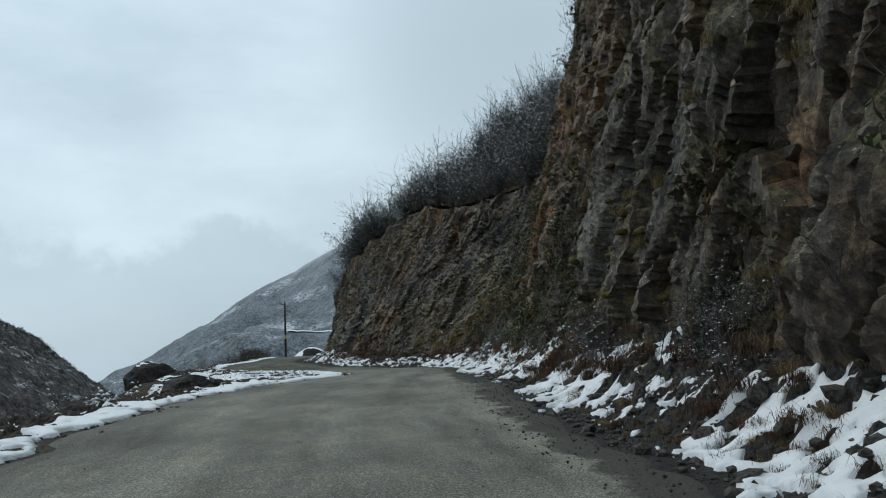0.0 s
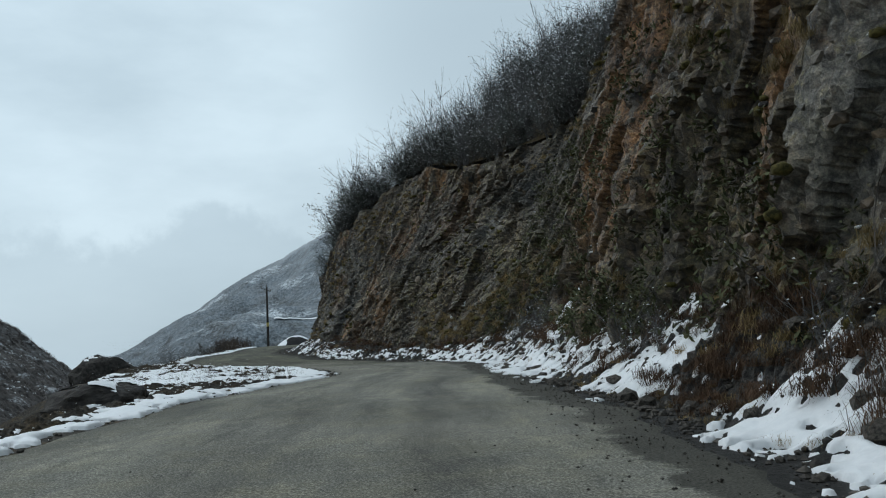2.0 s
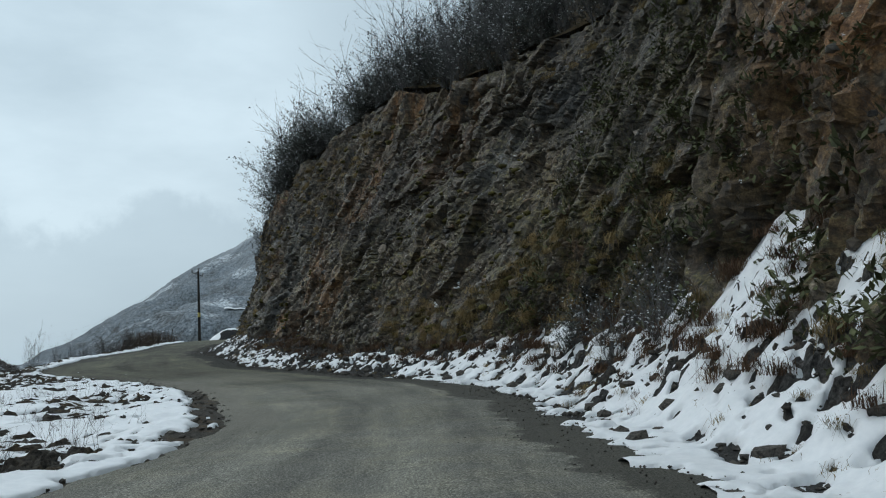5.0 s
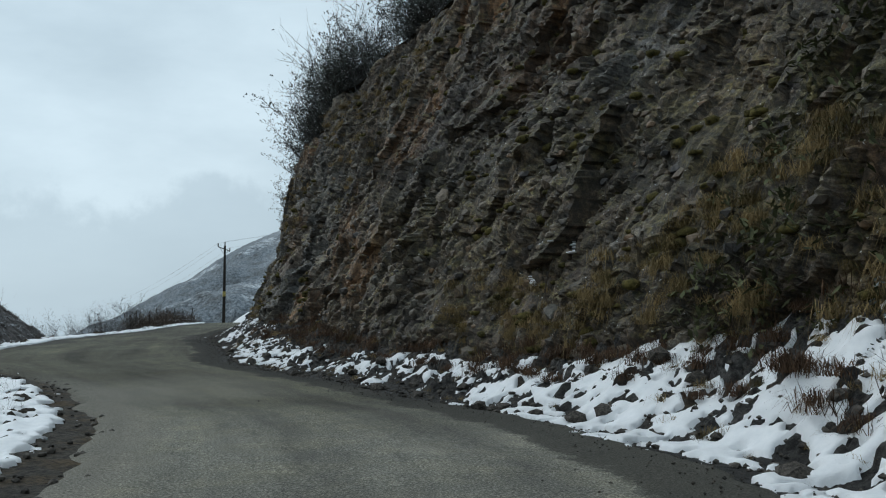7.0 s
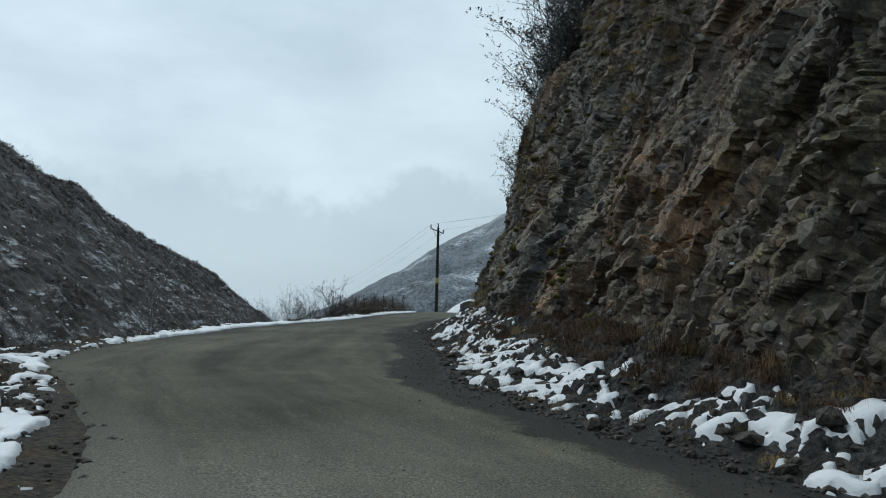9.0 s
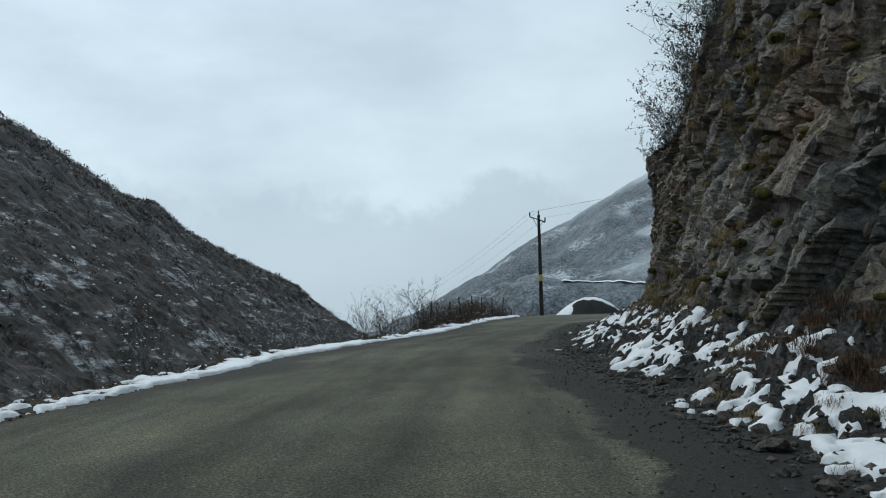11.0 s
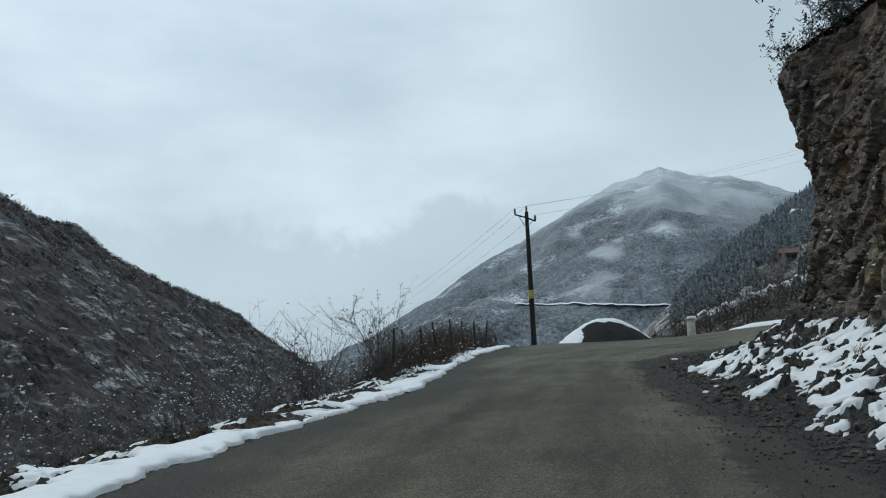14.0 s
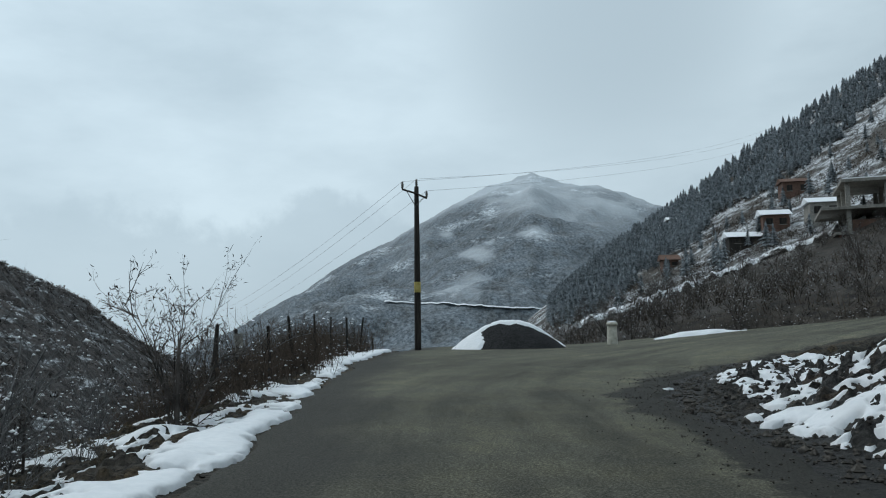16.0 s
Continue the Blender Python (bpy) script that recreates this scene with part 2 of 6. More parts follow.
def asphalt_material(name):
    m, nt, p = material(name, 0.95)
    p.inputs["Specular IOR Level"].default_value = 0.25
    fine = noise_node(nt, 48.0, 4, 0.75)
    mid = noise_node(nt, 1.3, 7, 0.7)
    big = noise_node(nt, 0.22, 5, 0.6)
    c = stops(nt, fine, (0.34, (0.062, 0.062, 0.053)), (0.50, (0.188, 0.185, 0.157)), (0.68, (0.52, 0.51, 0.445)))
    c = blend(nt, mask(nt, mid, 0.45, 0.72), c, blend(nt, 1.0, c, (1.30, 1.26, 1.12), "MULTIPLY"))
    c = blend(nt, mask(nt, big, 0.44, 0.60), c, blend(nt, 1.0, c, (0.74, 0.74, 0.74), "MULTIPLY"))
    track = attribute(nt, "track")
    c = blend(nt, track.outputs["Fac"], c, blend(nt, 1.0, c, (0.66, 0.66, 0.68), "MULTIPLY"))
    uv = nt.nodes.new("ShaderNodeCombineXYZ")
    nt.links.new(attribute(nt, "across").outputs["Fac"], uv.inputs[0])
    nt.links.new(attribute(nt, "along").outputs["Fac"], uv.inputs[1])
    drag = nt.nodes.new("ShaderNodeTexNoise")
    drag.inputs["Scale"].default_value, drag.inputs["Detail"].default_value, drag.inputs["Roughness"].default_value = 1.0, 6.0, 0.7
    nt.links.new(uv.outputs[0], drag.inputs["Vector"])
    c = blend(nt, mask(nt, drag.outputs["Fac"], 0.48, 0.64), c, blend(nt, 1.0, c, (0.60, 0.60, 0.62), "MULTIPLY"))
    c = blend(nt, mask(nt, drag.outputs["Fac"], 0.46, 0.34), c, blend(nt, 1.0, c, (1.3, 1.28, 1.2), "MULTIPLY"))
    chips = noise_node(nt, 22.0, 0, 0.5, (1, 1, 1), voronoi=True)
    c = blend(nt, times(nt, mask(nt, chips, 0.16, 0.08), 0.75), c, (0.36, 0.35, 0.31))
    spot = noise_node(nt, 8.0, 3, 0.6)
    c = blend(nt, mask(nt, spot, 0.66, 0.72), c, (0.19, 0.18, 0.15))
    # Farther stretch of the road in a darker tone.
    darker_stretch = attribute(nt, "darker_stretch")
    c = blend(nt, darker_stretch.outputs["Fac"], c, blend(nt, 1.0, c, (0.49, 0.485, 0.43), "MULTIPLY"))
    edge = attribute(nt, "wear")
    c = blend(nt, edge.outputs["Fac"], c, stops(nt, fine, (0.36, (0.018, 0.018, 0.016)), (0.66, (0.080, 0.077, 0.066))))
    ragged = nt.nodes.new("ShaderNodeMath")
    ragged.operation = "MULTIPLY_ADD"
    ragged.inputs[1].default_value = 1.1
    nt.links.new(noise_node(nt, 1.5, 7, 0.7), ragged.inputs[0])
    nt.links.new(attribute(nt, "crumble").outputs["Fac"], ragged.inputs[2])
    c = blend(nt, times(nt, mask(nt, ragged.outputs[0], 0.66, 0.50), 0.9), c, stops(nt, fine, (0.36, (0.022, 0.022, 0.019)), (0.66, (0.092, 0.088, 0.074))))
    loose_grit = blend(nt, times(nt, attribute(nt, "darker_stretch").outputs["Fac"], mask(nt, ragged.outputs[0], 0.66, 0.50)), (1.0, 1.0, 1.0), (0.58, 0.58, 0.60))
    c = blend(nt, 1.0, c, loose_grit, "MULTIPLY")
    pale = attribute(nt, "pale")
    c = blend(nt, pale.outputs["Fac"], c, stops(nt, fine, (0.36, (0.10, 0.096, 0.08)), (0.66, (0.34, 0.32, 0.27))))
    colour(nt, p, c)
    relief(nt, p, fine, 0.7, 0.012)
    return m


def ground_material(name):
    """Wet soil and stone debris with dead grass."""
    m, nt, p = material(name, 0.9)
    p.inputs["Specular IOR Level"].default_value = 0.2
    fine = noise_node(nt, 14.0, 7, 0.7)
    mid = noise_node(nt, 1.3, 6, 0.65)
    soil = stops(nt, fine, (0.38, (0.014, 0.013, 0.011)), (0.64, (0.085, 0.076, 0.064)))
    grass = stops(nt, fine, (0.38, (0.022, 0.017, 0.010)), (0.64, (0.12, 0.088, 0.052)))
    c = blend(nt, mask(nt, mid, 0.48, 0.62), soil, grass)
    colour(nt, p, c)
    relief(nt, p, fine, 0.9, 0.05)
    return m


def scree_material(name):
    """Dark wet broken stone with some brown earth."""
    m, nt, p = material(name, 0.8)
    p.inputs["Specular IOR Level"].default_value = 0.3
    fine = noise_node(nt, 11.0, 7, 0.78)
    mid = noise_node(nt, 1.1, 6, 0.7)
    stone = stops(nt, fine, (0.38, (0.014, 0.014, 0.014)), (0.50, (0.050, 0.049, 0.047)), (0.66, (0.16, 0.155, 0.145)))
    earth = stops(nt, fine, (0.38, (0.016, 0.012, 0.009)), (0.64, (0.105, 0.078, 0.054)))
    c = blend(nt, mask(nt, mid, 0.50, 0.62), stone, earth)
    c = blend(nt, attribute(nt, "grit").outputs["Fac"], c, stops(nt, fine, (0.38, (0.010, 0.010, 0.010)), (0.64, (0.060, 0.058, 0.054))))
    colour(nt, p, c)
    relief(nt, p, fine, 1.0, 0.06)
    return m


def snow_material(name):
    m, nt, p = material(name, 0.6)
    f = noise_node(nt, 9.0, 6, 0.6)
    g = noise_node(nt, 60.0, 3, 0.6)
    c = stops(nt, f, (0.25, (0.74, 0.77, 0.80)), (0.7, (0.86, 0.88, 0.90)))
    grime = noise_node(nt, 2.7, 6, 0.75)
    c = blend(nt, mask(nt, grime, 0.66, 0.78), c, (0.42, 0.39, 0.35))
    colour(nt, p, c)
    h = nt.nodes.new("ShaderNodeMath")
    h.operation = "ADD"
    nt.links.new(f, h.inputs[0])
    nt.links.new(g, h.inputs[1])
    relief(nt, p, h.outputs[0], 0.35, 0.03)
    p.inputs["Subsurface Weight"].default_value = 0.0
    return m


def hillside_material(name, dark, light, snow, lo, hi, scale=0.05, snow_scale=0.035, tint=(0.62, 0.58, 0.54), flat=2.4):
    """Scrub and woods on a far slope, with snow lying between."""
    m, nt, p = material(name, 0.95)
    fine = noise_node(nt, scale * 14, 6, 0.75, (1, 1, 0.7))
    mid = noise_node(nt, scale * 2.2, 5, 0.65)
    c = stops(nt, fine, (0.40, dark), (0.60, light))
    patch = noise_node(nt, snow_scale, 8, 0.76, (1, 1, flat))
    f = nt.nodes.new("ShaderNodeMath")
    f.operation = "MULTIPLY"
    nt.links.new(mask(nt, patch, lo, hi), f.inputs[0])
    nt.links.new(mask(nt, fine, 0.40, 0.56), f.inputs[1])
    c = blend(nt, mask(nt, mid, 0.40, 0.66), c, blend(nt, 1.0, c, tint, "MULTIPLY"))
    high = attribute(nt, "snowy")
    g = nt.nodes.new("ShaderNodeMath")
    g.operation, g.use_clamp = "ADD", True
    nt.links.new(f.outputs[0], g.inputs[0])
    nt.links.new(high.outputs["Fac"], g.inputs[1])
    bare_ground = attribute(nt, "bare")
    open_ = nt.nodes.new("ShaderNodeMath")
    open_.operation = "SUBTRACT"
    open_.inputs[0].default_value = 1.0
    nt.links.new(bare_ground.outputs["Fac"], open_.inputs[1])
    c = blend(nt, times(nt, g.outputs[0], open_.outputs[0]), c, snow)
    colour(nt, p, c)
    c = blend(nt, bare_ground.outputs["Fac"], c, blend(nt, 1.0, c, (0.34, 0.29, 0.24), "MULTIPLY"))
    colour(nt, p, c)
    relief(nt, p, fine, 0.45, 0.4 / scale * 0.05)
    return m


ROCK = rock_material("wet_rock")
CLIFF_STONE = cliff_stone_material("cliff_stone")
ASPHALT = asphalt_material("worn_chip_seal")
SOIL = ground_material("soil_and_debris")
SNOW = snow_material("snow")
SCREE = scree_material("wet_scree")
# Scrub browns here are greyed in the base colour for valley haze.
SCRUB_HILL = hillside_material("scrub_hillside", (0.013, 0.011, 0.010), (0.096, 0.086, 0.082), (0.46, 0.48, 0.50), 0.545, 0.62, snow_scale=0.075, tint=(0.45, 0.38, 0.34), flat=5.0)
# Distance haze is painted into the mountain woods: base colours pale and bluish.
FAR_WOODS = hillside_material("hazed_far_woods", (0.062, 0.078, 0.093), (0.235, 0.272, 0.305), (0.62, 0.67, 0.71), 0.56, 0.66, 0.03, 0.012)
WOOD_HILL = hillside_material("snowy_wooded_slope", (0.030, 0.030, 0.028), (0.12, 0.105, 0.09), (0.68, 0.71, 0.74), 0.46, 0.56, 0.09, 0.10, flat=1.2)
STONE = simple("loose_stone", (0.026, 0.024, 0.022), (0.125, 0.112, 0.096), 9.0, 0.75, 0.7, 0.03)
BOULDER = simple("dark_boulder", (0.018, 0.017, 0.016), (0.055, 0.05, 0.045), 5.0, 0.7, 0.9, 0.06)
TWIG = simple("bare_twigs", (0.045, 0.040, 0.036), (0.13, 0.115, 0.105), 3.0, 0.9, 0.2, 0.004)
TWIG_PALE = simple("frosted_twigs", (0.060, 0.060, 0.060), (0.235, 0.235, 0.235), 3.0, 0.9, 0.2, 0.004)
LEAF_FROST = simple("frosted_leaves", (0.050, 0.060, 0.052), (0.26, 0.28, 0.27), 2.0, 0.95, 0.2, 0.004)
LEAF = simple("evergreen_leaves", (0.042, 0.048, 0.026), (0.14, 0.15, 0.075), 4.0, 0.95, 0.2, 0.004)
DRY = simple("dry_yellow_grass", (0.070, 0.056, 0.022), (0.40, 0.29, 0.14), 1.1, 0.9, 0.1, 0.003)
FERN = simple("dead_brown_fern", (0.040, 0.026, 0.017), (0.165, 0.098, 0.060), 3.0, 0.9, 0.1, 0.003)
# Frosted needles, with bluish haze mixed into the lighter colour.
NEEDLE = simple("frosted_hazed_conifer", (0.046, 0.056, 0.060), (0.34, 0.38, 0.41), 1.6, 0.9, 0.3, 0.03)
POLE_WOOD = simple("tarred_pole", (0.020, 0.019, 0.018), (0.06, 0.052, 0.045), 6.0, 0.8, 0.4, 0.01, (1, 1, 0.1))
PLATE_YELLOW = simple("yellow_plate", (0.45, 0.36, 0.10), (0.62, 0.52, 0.20), 8.0, 0.6, 0.1, 0.002)
STEEL = simple("galvanised_steel", (0.10, 0.10, 0.10), (0.20, 0.20, 0.20), 12.0, 0.6, 0.2, 0.003)
PORCELAIN = simple("porcelain", (0.14, 0.13, 0.12), (0.25, 0.24, 0.22), 10.0, 0.4, 0.1, 0.002)
CONCRETE = simple("concrete", (0.24, 0.23, 0.21), (0.42, 0.40, 0.36), 5.0, 0.9, 0.4, 0.01)
MARKER = simple("painted_marker_concrete", (0.42, 0.40, 0.33), (0.68, 0.66, 0.58), 5.0, 0.8, 0.3, 0.006)
BRICK = simple("red_brick", (0.12, 0.072, 0.056), (0.22, 0.135, 0.105), 6.0, 0.9, 0.4, 0.01)
GRIT = simple("dark_grit", (0.010, 0.010, 0.011), (0.034, 0.034, 0.036), 16.0, 0.85, 0.8, 0.04)
CABLE = simple("cable", (0.20, 0.22, 0.24), (0.30, 0.32, 0.34), 3.0, 0.6, 0.1, 0.002)


# ---- mesh helpers ----
def mesh_from(name, verts, faces, mat, flat=True):
    me = bpy.data.meshes.new(name)
    me.from_pydata([tuple(map(float, v)) for v in verts] if not isinstance(verts, list) else verts, [], faces)
    me.materials.append(mat)
    if not flat:
        me.shade_smooth()
    return me


def mesh_fast(name, verts, faces, mat, is_smooth=False):
    """A mesh from an array of places and an array of triangles or quads."""
    me = bpy.data.meshes.new(name)
    verts, faces = np.asarray(verts, np.float32), np.asarray(faces, np.int32)
    me.vertices.add(len(verts))
    me.vertices.foreach_set("co", verts.ravel())
    k = faces.shape[1]
    me.loops.add(faces.size)
    me.loops.foreach_set("vertex_index", faces.ravel())
    me.polygons.add(len(faces))
    me.polygons.foreach_set("loop_start", np.arange(0, faces.size, k, dtype=np.int32))
    me.polygons.foreach_set("loop_total", np.full(len(faces), k, np.int32))
    me.polygons.foreach_set("use_smooth", np.full(len(faces), is_smooth))
    me.update(calc_edges=True)
    me.materials.append(mat)
    return me


def vertex_value(me, name, values):
    a = me.attributes.new(name, "FLOAT", "POINT")
    a.data.foreach_set("value", np.asarray(values, np.float32).ravel())


def sheet(name, px, py, pz, mat, keep=None, is_smooth=False):
    """A grid of places (rows x columns) as quads; keep: which of them stay."""
    n, k = px.shape
    idx = np.arange(n * k).reshape(n, k)
    f = np.stack([idx[:-1, :-1], idx[:-1, 1:], idx[1:, 1:], idx[1:, :-1]], -1).reshape(-1, 4)
    v = np.stack([px, py, pz], -1).reshape(-1, 3)
    if keep is not None:
        on = keep.ravel()
        f = f[on[f].any(1)]
        used = np.zeros(len(v), bool)
        used[f.ravel()] = True
        back = np.cumsum(used) - 1
        v, f = v[used], back[f]
        return mesh_fast(name, v, f, mat, is_smooth)
    return mesh_fast(name, v, f, mat, is_smooth)


def part(name, data, parent, label=""):
    """A mesh, or a bmesh with a material, as one part under a thing."""
    ob = new(name, data)
    ob.parent = parent
    return tagged(ob, label)


def bm_mesh(name, bm, mat, is_smooth=False):
    me = bpy.data.meshes.new(name)
    bm.normal_update()
    bm.to_mesh(me)
    bm.free()
    me.materials.append(mat)
    if is_smooth:
        me.shade_smooth()
    return me


def thing(name, place, label, category, group="", kind=""):
    e = new(name)
    e.empty_display_size = 0.2
    e.matrix_basis = Matrix.Translation(place)
    return tagged(e, label, category, group, kind)


# ---- the plan of the road ----
KY = [-60, -10, 4.5, 22.3, 42, 60, 73, 80, 90, 104, 126, 135]
KZ = [-1.6, 0.01, 0.46, 1.09, 1.38, 1.55, 2.06, 2.19, 2.45, 2.85, 3.40, 3.60]
LY = [-60, 0, 12, 17, 23, 30, 36, 41, 44.6, 49, 52, 57, 60, 63, 66, 68.5, 72, 75.5, 79, 85, 90, 95, 100, 107, 115, 124, 140]
LX = [-4, -3.7, -3.8, -4.2, -4.7, -4.9, -4.3, -3.0, -2.6, -3.3, -4.2, -6.2, -7.8, -10.2, -12.9, -14.5, -15.3, -15.9, -16.5, -17.8, -18, -17.7, -18.2, -19.2, -20.2, -20.6, -21]
RY = [-60, 0, 12, 20, 28, 37, 43, 48, 51, 54, 59, 63, 68, 72, 79, 84, 88, 93, 98, 103, 106, 109, 112, 115, 118, 121, 125, 140]
RX = [3.4, 3.2, 3.0, 2.5, 2.7, 2.4, 2.2, 2.2, 1.7, 0.8, -1.8, -4.2, -6.6, -7.6, -9.6, -11.0, -11.8, -12.4, -12.8, -13.0, -12.6, -11.5, -10, -7.5, -4, 0, 6, 30]
# foot of the cliff: x, y, lean, height of the top edge
FOOT = [(7.0, -40, .15, 21), (5.9, 0, .15, 21), (5.3, 12, .12, 21), (5.0, 22, .15, 21), (4.8, 30, .2, 21), (4.8, 37, .25, 20), (5.0, 42, .22, 19.5),
        (5.0, 46, .3, 16.5), (4.3, 50.5, .38, 12), (3.0, 55, .4, 11.6), (1.2, 59, .4, 12), (-2.0, 64.5, .4, 12.9), (-4.1, 71, .36, 13.3),
        (-6.4, 77, .31, 12), (-8.6, 85.3, .29, 11.4), (-9.3, 93, .22, 10.4), (-9.9, 100.6, .0, 9.55), (-9.5, 102.4, .0, 9.4),
        (-7.5, 104.2, .1, 9.9), (-3, 107, .3, 11), (5, 110, .4, 12)]
FOOT_Y = [f[1] for f in FOOT]
FOOT_X = [f[0] for f in FOOT]


def curve(y, ky, kv):
    """A softened line through the given places."""
    y = np.asarray(y, float)
    return sum(np.interp(y + o, ky, kv) for o in (-1.5, -0.75, 0, 0.75, 1.5)) / 5


def road_z(y):
    y = np.asarray(y, float)
    return sum(np.interp(y + o, KY, KZ) for o in (-4, -2, 0, 2, 4)) / 5


def bend_rise(x, y):
    """The road climbs to the right behind the corner."""
    return smooth(105, 120, y) * 0.075 * np.clip(x + 12, 0, 25)


def left_x(y):
    return curve(y, LY, LX) + 0.25 * fbm(np.asarray(y, float) * 0.5, 0 * np.asarray(y, float), octaves=3, seed=3) + 0.13 * fbm(np.asarray(y, float) * 2.3, 0 * np.asarray(y, float), octaves=2, seed=6)


def right_x(y):
    return curve(y, RY, RX) + 0.2 * fbm(np.asarray(y, float) * 0.6, 0 * np.asarray(y, float), octaves=3, seed=4) + 0.13 * fbm(np.asarray(y, float) * 2.3, 0 * np.asarray(y, float), octaves=2, seed=7)


def foot_x(y):
    return curve(y, FOOT_Y, FOOT_X)


def far_y(x):
    """The outer edge of the bend at the pole."""
    return 126.0 + 0.35 * (np.asarray(x, float) + 15)


def ground_z(x, y, rough=True):
    """Height of the ground beside and under the road."""
    x, y = np.broadcast_arrays(np.asarray(x, float), np.asarray(y, float))
    z = road_z(y) + bend_rise(x, y)
    dr, dl = x - right_x(y), left_x(y) - x
    wide = np.maximum(foot_x(y) - right_x(y) - 0.7, 0.6)
    rise = np.interp(y, [0, 37, 40, 43.5, 46.5, 52, 57, 74, 80, 103, 103.1], [1.25, 1.25, 1.9, 1.9, 1.3, 1.25, 0.85, 0.85, 1.1, 1.1, 0.5])
    up = np.clip((dr - 0.7) / wide, 0, 1.3) ** 1.25 * rise
    up = np.where(y > 106, np.minimum(up, 0.4), up)
    shelf = np.interp(y, [0, 38, 44, 56, 66, 69, 72, 86, 91, 99, 103, 110, 120], [1.6, 2.2, 9, 10, 5, 1.8, 1.0, 1.1, 4.0, 4.0, 1.2, 1.0, 2.5])
    lip = smooth(0, 0.7, dl) * 0.04
    drop = np.maximum(dl - shelf, 0)
    down = np.minimum(drop * (0.5 + 0.16 * smooth(0, 12, drop)), 46)
    down = down + 0.17 * np.clip(dl - 0.8, 0, shelf) * smooth(86, 90, y) * smooth(104, 100, y)
    over = np.maximum(y - far_y(x) - 1.2, 0)
    down = np.maximum(down, np.minimum(over * 0.33, 40) * smooth(0, 10, -x + 2))
    z = z + np.where(dr > 0, up, 0) + np.where(dl > 0, lip, 0) - down
    island = smooth(0.6, 2.5, dl) * smooth(38, 46, y) * smooth(72, 62, y)
    z = z + island * (0.25 * fbm(x * 0.25, y * 0.25, octaves=3, seed=21) - 0.12)
    side = np.maximum(smooth(0.5, 1.6, dr), smooth(0.3, 1.2, dl))
    z = z + side * np.where(dr > 0, 1.0, 0.55) * 0.25 * fbm(x * 0.6, y * 0.6, octaves=4, seed=33)
    if rough:
        side = np.maximum(smooth(0.5, 1.6, dr), smooth(0.3, 1.2, dl))
        wx, wy = x + 0.25 * fbm(x * 1.7, y * 1.7, octaves=2, seed=35), y + 0.25 * fbm(x * 1.7, y * 1.7, octaves=2, seed=36)
        lump, el_ = blocks(wx * 1.7, wy * 1.7, 31, 0.4)
        small, es_ = blocks(wx * 4.2, wy * 4.2, 32, 0.5)
        tiny, et_ = blocks(wx * 8.5, wy * 8.5, 37, 0.5)
        amount = np.where(dr > 0, 1.0, 0.6)
        z = z + side * amount * (0.16 * (lump * smooth(0, 0.4, el_) - 0.3) + 0.15 * (small * smooth(0, 0.35, es_) - 0.3) + 0.09 * (tiny * smooth(0, 0.35, et_) - 0.3) + 0.05 * fbm(x * 6, y * 6, octaves=3, seed=38))
        z = z + smooth(3, 20, dl) * 1.2 * fbm(x * 0.13, y * 0.13, octaves=4, seed=34)
    return z - 0.03


def scatter(soup, kits, places, turns, sizes):
    """Copies of small meshes, set out all at once."""
    places, turns, sizes = np.asarray(places, float), np.asarray(turns, float), np.asarray(sizes, float)
    for k, (v, f) in enumerate(kits):
        p, t, z = places[k::len(kits)], turns[k::len(kits)], sizes[k::len(kits)]
        if not len(p):
            continue
        c, n = np.cos(t)[:, None], np.sin(t)[:, None]
        w = np.stack([v[:, 0] * c - v[:, 1] * n, v[:, 0] * n + v[:, 1] * c, v[:, 2] + 0 * c], -1) * z[:, None, None] + p[:, None, :]
        soup.add(w.reshape(-1, 3), (f[None] + (np.arange(len(p)) * len(v))[:, None, None]).reshape(-1, 3))


class Soup:
    """Many small triangles gathered into one mesh."""

    def __init__(self):
        self.v, self.f, self.n = [], [], 0

    def add(self, v, f):
        self.v.append(np.asarray(v, float))
        self.f.append(np.asarray(f, int) + self.n)
        self.n += len(v)

    def arrays(self):
        return np.concatenate(self.v), np.concatenate(self.f)

    def put(self, v, f, place, turn=0.0, size=1.0):
        c, s = math.cos(turn), math.sin(turn)
        w = np.stack([v[:, 0] * c - v[:, 1] * s, v[:, 0] * s + v[:, 1] * c, v[:, 2]], -1) * size + np.asarray(place)
        self.add(w, f)

    def mesh(self, name, mat, is_smooth=False):
        return mesh_fast(name, *self.arrays(), mat, is_smooth)


PRISM = np.array([(0, 1, 4), (0, 4, 3), (1, 2, 5), (1, 5, 4), (2, 0, 3), (2, 3, 5)])
OCTA_F = np.array([(0, 2, 4), (2, 1, 4), (1, 3, 4), (3, 0, 4), (2, 0, 5), (1, 2, 5), (3, 1, 5), (0, 3, 5)])
LUMP_F = np.array([(0, 1, 3), (1, 2, 3), (2, 0, 3), (0, 2, 1)])
LUMP_V = np.array([(1, 0, -0.3), (-0.5, 0.87, -0.3), (-0.5, -0.87, -0.3), (0, 0, 1)], float)
OCTA_V = np.array([(1, 0, 0), (-1, 0, 0), (0, 1, 0), (0, -1, 0), (0, 0, 1), (0, 0, -1)], float)


def stick(soup, a, b, ra, rb):
    a, b = np.asarray(a, float), np.asarray(b, float)
    d = b - a
    d = d / (np.linalg.norm(d) + 1e-9)
    side = np.cross(d, (0.31, 0.17, 0.93))
    side /= np.linalg.norm(side) + 1e-9
    other = np.cross(d, side)
    ring = [math.cos(k) * side + math.sin(k) * other for k in (0.3, 2.39, 4.49)]
    soup.add([a + ra * r for r in ring] + [b + rb * r for r in ring], PRISM)


